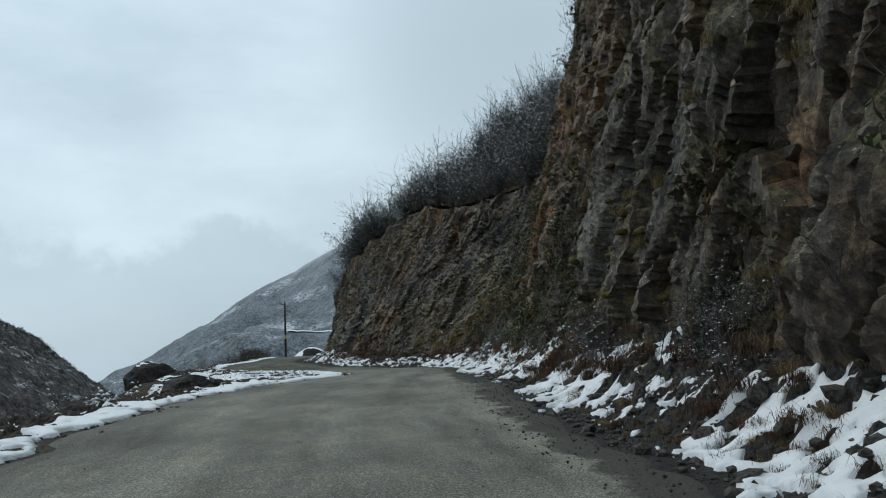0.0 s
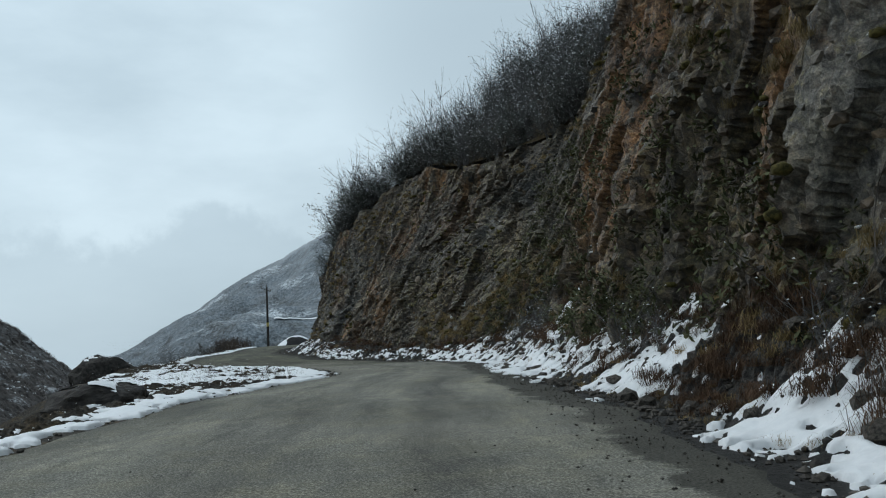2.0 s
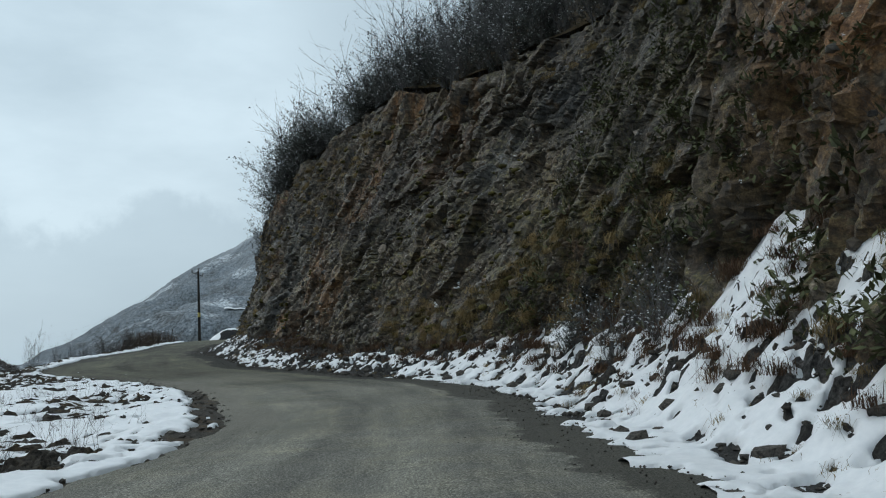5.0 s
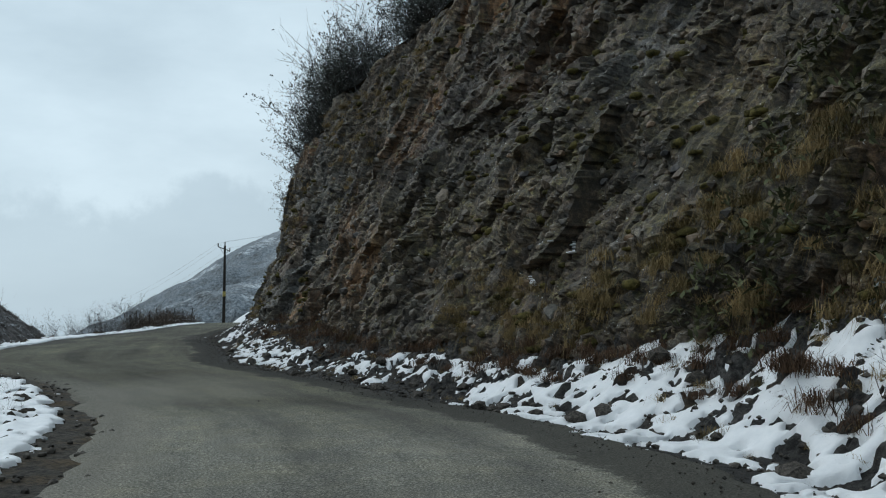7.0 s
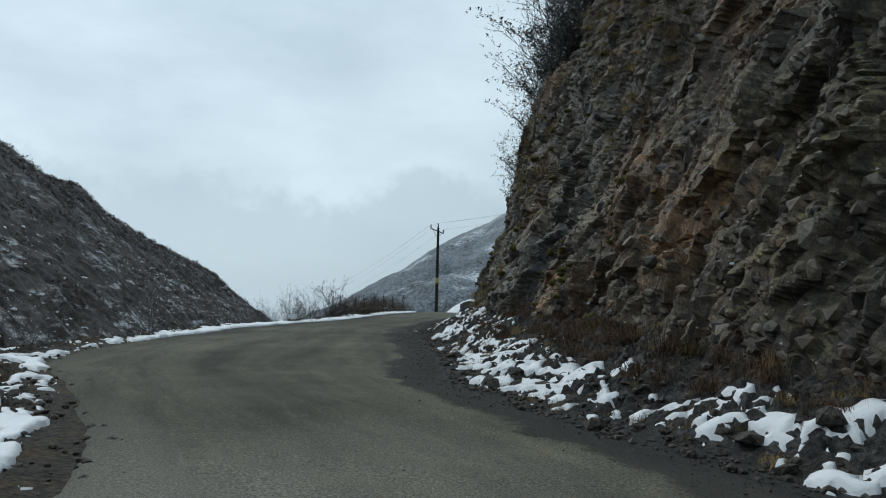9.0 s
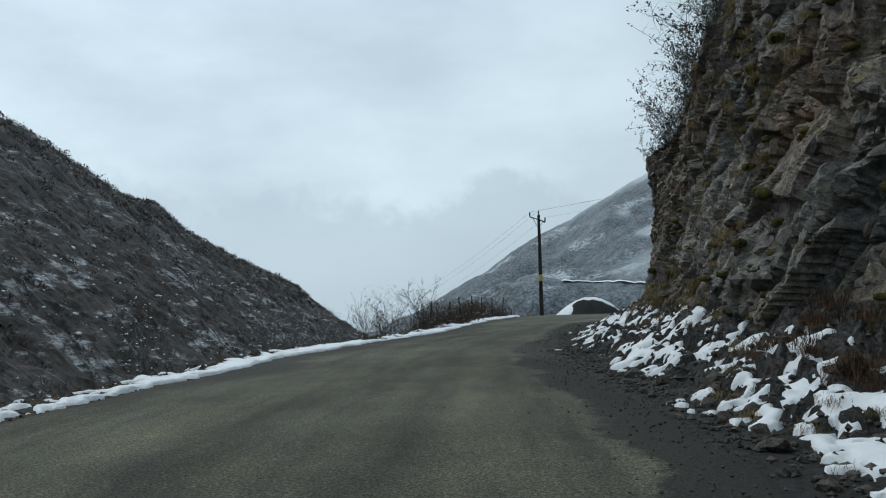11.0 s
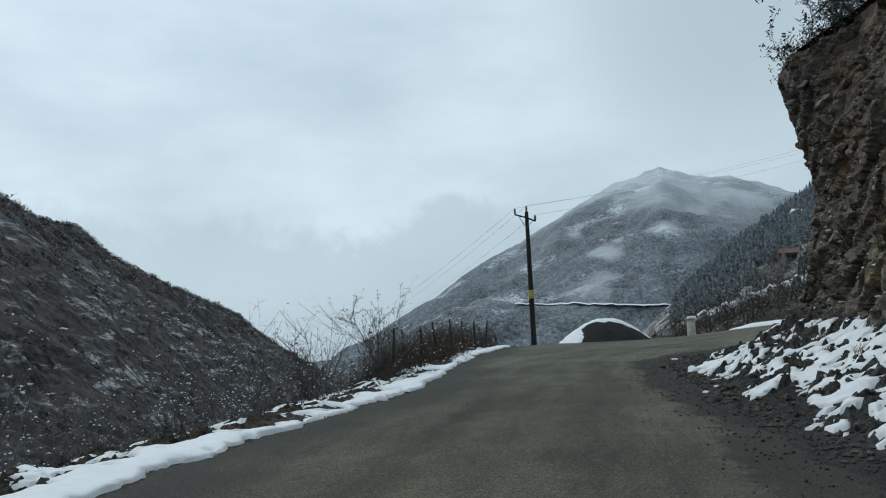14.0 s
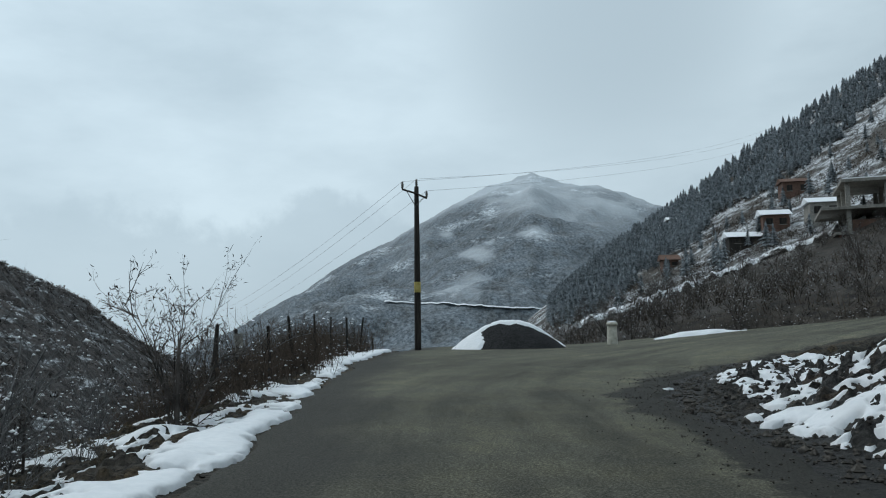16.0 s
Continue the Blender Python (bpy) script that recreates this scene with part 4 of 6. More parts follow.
def right_z(a, d, x, y):
    top = 3.8 + 280 * np.tan(np.radians(np.interp(a, R_AZ, R_EL)))
    low = 3.8 + 60 * np.tan(np.radians(np.interp(a, R_AZ, F_EL)))
    t = np.clip((d - 60) / 220, -0.2, 1)
    z = low + (top - low) * np.sign(t) * np.abs(t) ** 1.3 + 1.5 * fbm(x * 0.05, y * 0.05, octaves=4, seed=90) * smooth(60, 110, d)
    return z - 0.2 * np.maximum(d - 280, 0) - 5 * smooth(60, 46, d)


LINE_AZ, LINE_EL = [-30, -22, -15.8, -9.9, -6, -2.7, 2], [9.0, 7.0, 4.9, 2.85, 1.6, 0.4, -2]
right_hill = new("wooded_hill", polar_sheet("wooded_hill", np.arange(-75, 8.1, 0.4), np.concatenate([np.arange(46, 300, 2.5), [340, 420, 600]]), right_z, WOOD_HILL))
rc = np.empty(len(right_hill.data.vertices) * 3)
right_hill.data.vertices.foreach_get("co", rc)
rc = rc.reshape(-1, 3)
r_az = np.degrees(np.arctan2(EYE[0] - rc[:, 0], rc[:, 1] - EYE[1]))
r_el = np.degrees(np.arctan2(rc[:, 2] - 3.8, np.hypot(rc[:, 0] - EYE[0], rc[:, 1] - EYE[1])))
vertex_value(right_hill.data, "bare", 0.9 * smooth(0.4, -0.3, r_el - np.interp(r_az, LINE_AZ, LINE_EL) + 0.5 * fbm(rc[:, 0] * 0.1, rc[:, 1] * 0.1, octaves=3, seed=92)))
tagged(right_hill, "snow-patched hillside with conifers and scattered houses", "hillside", kind="structure")


# ---- debris and snow on the verges ----
def snow_right(y, d):
    x = right_x(y) + d
    span = foot_x(y) - right_x(y)
    cover = np.interp(y, [-4, 8, 12, 13.6, 15, 16.4, 17.4, 23.6, 25.2, 27.2, 28.4, 38, 43, 46, 53, 59, 61.5, 63.5, 66, 73, 76, 81, 100, 112],
                      [0.3, 0.55, 0.55, -0.1, -0.5, -0.1, 0.36, 0.42, -0.5, -0.6, 0.52, 0.60, 0.58, 0.52, 0.58, 0.46, 0.10, -0.1, 0.26, 0.16, -0.10, 0.30, 0.25, 0.25])
    m = cover - 0.05 + 0.45 * fbm(x * 0.4, y * 0.28, octaves=2, seed=100) + 0.50 * lacy(x * 1.9 + 0.5 * y, y * 1.7, 4, 101, 0.85) + 0.78 * lacy(x * 4.4, y * 4.0, 2, 105, 1.0)
    m = m + 0.45 * smooth(37, 39, y) * smooth(47, 44, y) * smooth(2.0, 2.6, d)
    inner = smooth(1.25, 0.45, d + 0.65 * smooth(8, 10, y) * smooth(14.5, 13.5, y) + 0.4 * smooth(14, 16, y) * smooth(26, 24, y) + 0.95 * smooth(27, 31, y) * smooth(58, 53, y) * (0.4 + 0.6 * smooth(34, 38, y)) + 0.8 * fbm(x * 0.5, y * 0.5, octaves=3, seed=103))
    outer = smooth(0.75, 1.15, d / span - 0.28 * smooth(28, 30, y) * smooth(46, 44, y) - 0.12 * smooth(44, 47, y) * smooth(56, 53, y) + 0.25 * smooth(54, 58, y) * smooth(78, 74, y) + 0.3 * fbm(x * 0.5, y * 0.5, octaves=2, seed=104))
    return x, m - 1.6 * inner - 1.5 * outer


def snow_left(y, d):
    x = left_x(y) - d
    isle, gap = smooth(41, 46, y) * smooth(63, 60, y), smooth(41, 46, y) * smooth(64.5, 62, y)
    wide = 0.42 + 0.55 * fbm(0 * y, y * 0.25, octaves=2, seed=110) + 0.7 * smooth(46, 30, y)
    wide = np.maximum(wide, 0.30 * smooth(74, 80, y)) + 0.22 * smooth(74, 78, y) * smooth(93, 86, y) + 0.3 * fbm(0 * y, y * 0.9, octaves=3, seed=118)
    lace = lacy(x * 1.5, y * 1.3, 4, 111, 0.85)
    strip = 1.0 * smooth(-0.05, 0.3, d + 0.25 * fbm(x * 0.9, y * 0.9, octaves=3, seed=116)) * smooth(wide + 0.35, wide - 0.3, d) - 0.48 + 0.33 * smooth(74, 80, y) - 1.2 * gap
    patchy = -0.42 + 0.95 * isle - 0.3 * (gap - isle) + 0.6 * fbm(x * 0.3, y * 0.3, octaves=2, seed=112) - 0.08 * np.maximum(d - 5, 0) - 3 * smooth(0.3 + isle * 0.4, 0.1 + isle * 0.2, d)
    far = smooth(74, 80, y)
    patchy = patchy + far * (0.05 + 0.38 * smooth(92, 96, y) * smooth(103, 99, y) * smooth(6.5, 3.5, d) * smooth(0.9, 1.5, d))
    return x, np.maximum(strip + (0.75 - 0.15 * far) * lace + 0.30 * lacy(x * 5, y * 5, 3, 117, 0.9), patchy + 0.7 * lace + 0.3 * lacy(x * 4.5, y * 4.5, 2, 119, 1.0)) - 2 * smooth(0.15, -0.1, d)


def verge(kind_name, snow_name, func, ys, ds, debris_label, snow_label, thick, debris_mat, holes=1.0):
    y, d = np.meshgrid(ys, ds, indexing="ij")
    x, m = func(y, d)
    m = m - np.where(y > far_y(x) + 4, 9, 0)
    rough, base = ground_z(x, y), ground_z(x, y, False)
    tagged(new(kind_name, sheet(kind_name, x, y, rough, debris_mat)), debris_label, "debris", kind="structure")
    vertex_value(bpy.data.meshes[kind_name], "grit", smooth(1.7, 0.8, d + 0.8 * fbm(x * 0.5, y * 0.5, octaves=3, seed=123)))
    soft_top = rough
    for axis in (0, 1):
        pad = np.pad(soft_top, [(2, 2) if axis == q else (0, 0) for q in (0, 1)], mode="edge")
        size = soft_top.shape[axis]
        soft_top = sum(pad[k:k + size] if axis == 0 else pad[:, k:k + size] for k in range(5)) / 5
    m = m - holes * 0.7 * smooth(0.62, 0.78, vnoise(x * 4.3, y * 4.3, None, 126)) - 5.0 * (rough - soft_top) - 1.6 * (soft_top - base)
    lumps_ = (0.75 + 0.9 * vnoise(x * 2.6, y * 2.6, None, 122)) * thick * np.tanh(np.maximum(m, 0) * 4) + 0.03 * (vnoise(x * 6, y * 6, None, 125) - 0.5) * smooth(0, 0.2, m)
    laid = np.pad(np.maximum(soft_top, rough - 0.05) + lumps_, 1, mode="edge")
    laid = sum(laid[a:a + m.shape[0], b:b + m.shape[1]] for a in range(3) for b in range(3)) / 9 + 0.012
    z = np.where(m > 0, laid, np.minimum(soft_top, rough) + np.maximum(0.9 * m - 0.02, -0.3))
    tagged(new(snow_name, sheet(snow_name, x, y, z, SNOW, m > 0, True)), snow_label, "snow", kind="structure")


verge("scree", "snow_bank", snow_right, np.arange(2, 112, 0.05), np.arange(-0.35, 5.2, 0.05), "wet dark stone debris at the foot of the cliff", "melting snow lying between stones under the cliff", 0.06, SCREE)
verge("bank", "snow_edge", snow_left, np.arange(0, 131, 0.06), np.concatenate([np.arange(-0.15, 2.6, 0.055), np.arange(2.6, 9, 0.12)]), "dark soil bank with dead grass at the outer road edge", "thin strip of snow along the outer road edge", 0.055, SOIL, 0.55)


# ---- things on the road's edges ----
def ring_mesh(name, profile, sides, mat, is_smooth=True, wobble=0.0, seed=1):
    """A turned body: rows of height and radius."""
    rng = random.Random(seed)
    bm = bmesh.new()
    rings = [[bm.verts.new((r * math.cos(6.28319 * k / sides) + rng.gauss(0, wobble), r * math.sin(6.28319 * k / sides) + rng.gauss(0, wobble), z)) for k in range(sides)] for z, r in profile]
    for a, b in zip(rings, rings[1:]):
        for k in range(sides):
            bm.faces.new((a[k], a[(k + 1) % sides], b[(k + 1) % sides], b[k]))
    bm.faces.new(rings[-1])
    bm.faces.new(rings[0][::-1])
    return bm_mesh(name, bm, mat, is_smooth)


def box_mesh(name, x0, y0, z0, x1, y1, z1, mat, bevel=0.01):
    bm = bmesh.new()
    bmesh.ops.create_cube(bm, size=1)
    for v in bm.verts:
        v.co = Vector((x0 + (v.co.x + 0.5) * (x1 - x0), y0 + (v.co.y + 0.5) * (y1 - y0), z0 + (v.co.z + 0.5) * (z1 - z0)))
    if bevel:
        bmesh.ops.bevel(bm, geom=bm.edges, offset=bevel, segments=1, affect="EDGES")
    return bm_mesh(name, bm, mat)


def g(x, y):
    return float(ground_z(np.array([x]), np.array([y]), False)[0])


def tube_mesh(name, points, radius, mat, sides=5):
    s = Soup()
    for a, b in zip(points, points[1:]):
        stick(s, a, b, radius, radius)
    return s.mesh(name, mat)


# power pole with its tilted crossarm
PX, PY, PZ = -20.3, 131.0, 3.55
pole = thing("power_pole", (PX, PY, PZ), "dark tarred wooden power pole with a tilted crossarm by the bend", "pole")
part("pole_shaft", ring_mesh("pole_shaft", [(-0.6, 0.17), (0, 0.165), (3, 0.15), (6, 0.125), (7.75, 0.11), (7.8, 0.09)], 10, POLE_WOOD), pole)
arm = part("crossarm", tube_mesh("crossarm", [(-0.72, 0, 7.68), (0, -0.12, 7.42), (0.52, 0, 7.18)], 0.055, POLE_WOOD), pole)
for k, (a, b) in enumerate((((-0.5, -0.05, 7.6), (-0.02, -0.12, 6.75)), ((0.4, -0.05, 7.24), (0.02, -0.12, 6.85)))):
    part("brace", tube_mesh("brace", [a, b], 0.022, STEEL), pole)
INS = [(-0.70, 0, 7.7), (0.0, 0, 7.8), (0.50, 0, 7.2)]
ins_me = ring_mesh("insulator", [(0, 0.03), (0.05, 0.05), (0.09, 0.075), (0.14, 0.045), (0.19, 0.075), (0.25, 0.045), (0.31, 0.06), (0.36, 0.03)], 10, PORCELAIN)
for q in INS:
    i_ = part("insulator", ins_me, pole, "grey porcelain insulator")
    i_.location = q
plate = part("warning_plate", ring_mesh("warning_plate", [(2.55, 0.163), (2.56, 0.166), (3.05, 0.164), (3.06, 0.16)], 12, PLATE_YELLOW), pole, "faded yellow warning band")


def cable_points(a, b, sag, n=40):
    a, b = Vector(a), Vector(b)
    return [a.lerp(b, k / n) - Vector((0, 0, 4 * sag * (k / n) * (1 - k / n))) for k in range(n + 1)]


for k, q in enumerate(INS):
    o = Vector((PX, PY, PZ + 0.36)) + Vector(q)
    for end, sag in (((89 + k * 0.5, 360 - k * 0.5, 89.0 - 1.6 * k), 7.5), ((-92 + k * 1.2, 268, 9.0 - 1.0 * k), 3.0)):
        c = new("power_cable", tube_mesh("power_cable", cable_points(o, end, sag), 0.008, CABLE))
        tagged(c, "thin sagging overhead power cable tied to the pole", "cable", "cables of the power line")

# heap of dark grit under snow
HX, HY = -15.75, 125.6
heap = thing("grit_heap", (HX, HY, g(HX, HY)), "heap of dark road grit half covered with snow on the bend", "heap")


def mound(seed, w, d, h, extra=0.0, cut=None):
    k = np.linspace(-1.25, 1.25, 70)
    x, y = np.meshgrid(k, k, indexing="ij")
    r = np.hypot(x, y) + 0.06 * fbm(x * 1.5, y * 1.5, octaves=3, seed=seed)
    z = h * np.clip(1.04 - np.clip(r, 0, 2) ** 1.7, -0.2, 1) + 0.10 * fbm(x * 3, y * 3, octaves=5, seed=seed + 1)
    return x * w, y * d, z + extra, x, y, r


mx, my, mz, kx, ky, kr = mound(300, 2.35, 1.9, 1.16)
part("grit", sheet("grit", mx, my, mz, GRIT, None, True), heap)
cover = 0.20 + 0.30 * fbm(kx * 1.6, ky * 1.6, octaves=4, seed=305) + 0.30 * lacy(kx * 4, ky * 4, 3, 306, 0.9) - 1.3 * smooth(-0.22, -0.5, ky) * smooth(-0.6, -0.2, kx) - 0.3 * smooth(0.3, 0.8, kx)
part("snow_cap", sheet("snow_cap", mx, my, mz + np.clip(cover * 0.3, -0.2, 0.07), SNOW, (cover > 0.0) & (kr < 1.12), True), heap, "white snow crust")

# concrete marker
marker = thing("marker_post", (-11.4, 126.9, g(-11.4, 126.9) - 0.03), "pale weathered concrete marker post beside the bend", "post")
part("shaft", ring_mesh("shaft", [(-0.2, 0.235), (0, 0.23), (0.88, 0.20), (0.9, 0.19)], 14, MARKER, True, 0.004), marker)
part("cap", ring_mesh("cap", [(0.9, 0.245), (0.96, 0.25), (1.02, 0.22), (1.05, 0.12)], 14, MARKER, True, 0.004), marker)
part("snow_cap", ring_mesh("snow_cap", [(1.03, 0.20), (1.07, 0.17), (1.09, 0.06)], 10, SNOW), marker, "thin snow cap")

# fence posts along the drop
post_me = [ring_mesh("post", [(-0.5, 0.042), (0.0, 0.042), (1.0, 0.038), (1.42, 0.035), (1.45, 0.022)], 7, POLE_WOOD, False, 0.006, 10 + k) for k in range(3)]
rngp = random.Random(5)
POSTS = [(-20.4, 103.5), (-20.7, 106.0), (-20.9, 108.6), (-21.0, 111), (-21.2, 114), (-21.4, 117), (-21.6, 120.5), (-21.8, 124), (-21.9, 127.5), (-18.6, 131.5), (-16.2, 130.6)]
for k, (x, y) in enumerate(POSTS):
    ob = thing("fence_post", (x, y, g(x, y)), "thin dark weathered wooden fence post on the bank", "post", "fence posts along the drop")
    part("stake", post_me[k % 3], ob)
    ob.rotation_euler = (rngp.gauss(0, 0.05), rngp.gauss(0, 0.05), rngp.uniform(0, 6))
    if k == 1:
        part("plate", box_mesh("plate", 0.05, -0.08, 0.95, 0.07, 0.10, 1.35, CONCRETE, 0.004), ob, "small pale grey plate")
for h in (0.45, 0.9, 1.3):
    pts = [Vector((x, y, g(x, y) + h)) for x, y in POSTS[:9]]
    tagged(new("fence_wire", tube_mesh("fence_wire", pts, 0.004, CABLE)), "thin rusty wire strung between the fence posts", "wire", "fence wires")

# boulder on the bank
def boulder_mesh(seed, w, d, h):
    bm = bmesh.new()
    bmesh.ops.create_icosphere(bm, subdivisions=4, radius=1)
    rng = random.Random(seed)
    planes = [(Vector((rng.gauss(0, 1), rng.gauss(0, 1), rng.gauss(0.2, 0.8))).normalized(), rng.uniform(0.62, 0.9)) for _ in range(12)]
    for v in bm.verts:
        for nrm, lim in planes:
            k = v.co.dot(nrm)
            if k > lim:
                v.co -= nrm * (k - lim) * 0.9
        v.co *= 1 + 0.10 * noise.fractal(v.co * 2.3 + Vector((seed, 0, 0)), 0.6, 2.0, 5)
        v.co = Vector((v.co.x * w, v.co.y * d, v.co.z * h))
    return bm_mesh("boulder_body", bm, BOULDER, False)


def snow_cap_of(me, normal_min, lift, seed, share):
    """Snow lying on the upward faces of a stone."""
    s = Soup()
    for f in me.polygons:
        c = f.center
        if f.normal.z > normal_min and noise.noise(Vector(c) * 1.6 + Vector((seed, 3, 1))) > share:
            v = np.array([tuple(me.vertices[i].co + Vector((0, 0, lift))) for i in f.vertices])
            s.add(v, [(0, 1, 2)])
    return s.mesh("snow_cap", SNOW, True) if s.n else None


for x, y, w, d, h, dz, sd in ((-20.4, 72, 2.3, 1.7, 1.7, 1.5, 1), (-8.2, 39.5, 0.9, 0.7, 0.6, 0.15, 2), (-7.0, 34.0, 1.1, 0.8, 0.55, 0.1, 3)):
    b = thing("boulder", (x, y, g(x, y) if sd > 1 else 0.35), "large dark boulder with snow on its top beside the road", "boulder", "boulders on the outer bank")
    bme = boulder_mesh(sd, w, d, h)
    part("stone_body", bme, b).location = (0, 0, dz * 0.5)
    cap = snow_cap_of(bme, 0.80, 0.04, sd, 0.02)
    if cap:
        tagged(part("snow_cap", cap, b, "patchy snow"), kind="stuff").location = (0, 0, dz * 0.5)

# ---- stones on the verge ----
stone_v = [stone_arrays(400 + k, 0.55 + 0.08 * (k % 4)) for k in range(8)]
stone_me = [mesh_fast("stone", v, f, STONE) for v, f in stone_v]
gen = np.random.default_rng(21)
rng = random.Random(21)
sy = gen.uniform(6, 106, 2600)
sx = right_x(sy) + np.abs(gen.normal(1.1, 1.0, 2600)) + 0.2
ssz = gen.uniform(0.05, 0.15, 2600) * np.where(gen.random(2600) < 0.12, 2.2, 1.0) * np.where(sy > 78, 0.6, 1.0)
sz = ground_z(sx, sy)
big_ones = np.flatnonzero(ssz > 0.16)[:230]
for k in big_ones:
    ob = new("stone", stone_me[k % 8])
    ob.matrix_basis = pose(sx[k], sy[k], sz[k] + ssz[k] * 0.15, rng.gauss(0, 12), rng.gauss(0, 12), rng.uniform(0, 360)) @ Matrix.Scale(ssz[k] * 1.15, 4)
    tagged(ob, "angular wet grey-brown fallen stone on the road verge", "stone", "fallen stones on the verge")
small_ones = np.setdiff1d(np.arange(2600), big_ones)
loose = Soup()
scatter(loose, stone_v, np.stack([sx, sy, sz + ssz * 0.15], -1)[small_ones], gen.uniform(0, 6.28, len(small_ones)), ssz[small_ones])
ly0 = gen.uniform(4, 128, 1500)
lx0 = left_x(ly0) - gen.normal(0.3, 0.5, 1500)
ls0 = gen.uniform(0.04, 0.11, 1500) * np.where(ly0 > 70, 0.55, 1.0)
scatter(loose, stone_v, np.stack([lx0, ly0, ground_z(lx0, ly0) + ls0 * 0.2], -1), gen.uniform(0, 6.28, 1500), ls0)
ry0 = gen.uniform(4, 120, 900)
xl0, xr0 = left_x(ry0), right_x(ry0)
rx0 = np.where(gen.random(900) < 0.8, xr0 - np.abs(gen.normal(0, 0.8, 900)), xl0 + (xr0 - xl0) * gen.random(900))
scatter(loose, stone_v, np.stack([rx0, ry0, road_z(ry0) + bend_rise(rx0, ry0) + 0.045], -1), gen.uniform(0, 6.28, 900), gen.uniform(0.01, 0.03, 900))
pebbles = [(OCTA_V * gen.uniform(0.6, 1.2, (6, 1)) * (0.6, 0.5, 0.4), OCTA_F) for _ in range(8)]
ky_ = gen.uniform(6, 112, 15000)
kd_ = np.where(gen.random(15000) < 0.45, gen.normal(0.1, 0.5, 15000), gen.uniform(0.2, 2.6, 15000))
kx_ = right_x(ky_) + kd_
kz_ = np.where(kd_ < 0.1, road_z(ky_) + 0.03, ground_z(kx_, ky_) + 0.01)
ks_ = np.where(kd_ < 0.3, 0.015 + 0.03 * gen.random(15000) ** 2, 0.03 + 0.10 * gen.random(15000) ** 3)
scatter(loose, pebbles, np.stack([kx_, ky_, kz_], -1), gen.uniform(0, 6.28, 15000), ks_)
tagged(new("gravel", loose.mesh("gravel", STONE)), "small fallen stones and gravel strewn along the verges", "gravel", kind="stuff")

# ---- brushwood above the cliff ----
bare = [shrub_arrays(500 + k, 2.6, 7, 0.55, (3, 2), 0.015, 0.10, 0.032) for k in range(4)]
green = [shrub_arrays(520 + k, 1.9, 6, 0.75, (2, 2), 0.016, 0.14, 0.028, 4) for k in range(4)]


def shrub_meshes(arr, wood_mat):
    w, c, l = arr
    return [("crown", mesh_fast("crown", *w, wood_mat), "")] + ([("snow", mesh_fast("snow", *c, SNOW, True), "clots of snow on the twigs")] if c else []) + \
        ([("leaves", mesh_fast("leaves", *l, LEAF_FROST), "dark evergreen leaves")] if l else [])


bare_me, green_me = [shrub_meshes(a, TWIG_PALE) for a in bare], [shrub_meshes(a, TWIG) for a in green]


def place_shrub(kit, x, y, z, size, turn, tilt, label, group):
    ob = thing("shrub", (x, y, z), label, "shrub", group)
    ob.matrix_basis = pose(x, y, z, tilt, 0, turn) @ Matrix.Scale(size, 4)
    for nm, me, lab in kit:
        tagged(part(nm, me, ob, lab), kind="" if nm == "crown" else "stuff")
    return ob


rng = random.Random(33)
gen = np.random.default_rng(33)
N = 700
by = gen.uniform(22, 99.5, N)
near_edge = np.arange(N) % 4 == 0
bw = np.where(near_edge, gen.uniform(0.1, 1.2, N), gen.uniform(0.5, 22, N))
bx = np.interp(by, TOP_Y, TOP_X) + bw
bz = hill_z(bx, by) - 0.1
fit_in = hill_depth(bx, by) > 0.05
is_green = gen.random(N) < np.where(bw < 3, np.interp(by, [60, 72], [0.3, 0.6]), 0.15)
bs = gen.uniform(1.0, 1.75, N) * np.where(is_green, 1.0, 1.0 + 0.05 * near_edge)
bt = gen.uniform(0, 6.28, N)
single = np.flatnonzero(near_edge & fit_in)[:120]
for k in single:
    kit, lab = (green_me, "snow-dusted evergreen shrub on the cliff's edge") if is_green[k] else (bare_me, "bare frosted grey shrub on the cliff's edge")
    place_shrub(kit[k // 4 % 4], bx[k], by[k], bz[k], bs[k], math.degrees(bt[k]), rng.gauss(0, 8), lab, "shrubs along the cliff's edge")
for k, y in enumerate((74.5, 77, 79.5, 82, 85, 88, 91, 94, 96.5, 98.3, 99.6, 100.8, 101.6)):
    x, z = float(np.interp(y, TOP_Y, TOP_X)), float(np.interp(y, TOP_Y, TOP_Z))
    place_shrub(green_me[k % 4], x + 0.15, y, z - 0.15, rng.uniform(0.8, 1.25), 90 + rng.gauss(0, 15), rng.uniform(20, 45), "leafy snow-dusted shrub hanging over the cliff's rim", "shrubs along the cliff's edge")
rest = fit_in.copy()
rest[single] = False
woods, caps, leafs = Soup(), Soup(), Soup()
spot = np.stack([bx, by, bz], -1)
for kits, chosen in ((bare, rest & ~is_green), (green, rest & is_green)):
    for soup, col in ((woods, 0), (caps, 1), (leafs, 2)):
        if kits[0][col] is not None:
            scatter(soup, [q[col] for q in kits], spot[chosen], bt[chosen], bs[chosen])
tagged(new("brushwood", woods.mesh("brushwood", TWIG_PALE)), "dense frosted grey brushwood on the slope", "brushwood", kind="stuff")
tagged(new("brushwood_snow", caps.mesh("brushwood_snow", SNOW, True)), "clots of snow caught in the brushwood", "snow", kind="stuff")
tagged(new("brushwood_leaves", leafs.mesh("brushwood_leaves", LEAF_FROST)), "dark evergreen leaves of the brushwood", "foliage", kind="stuff")


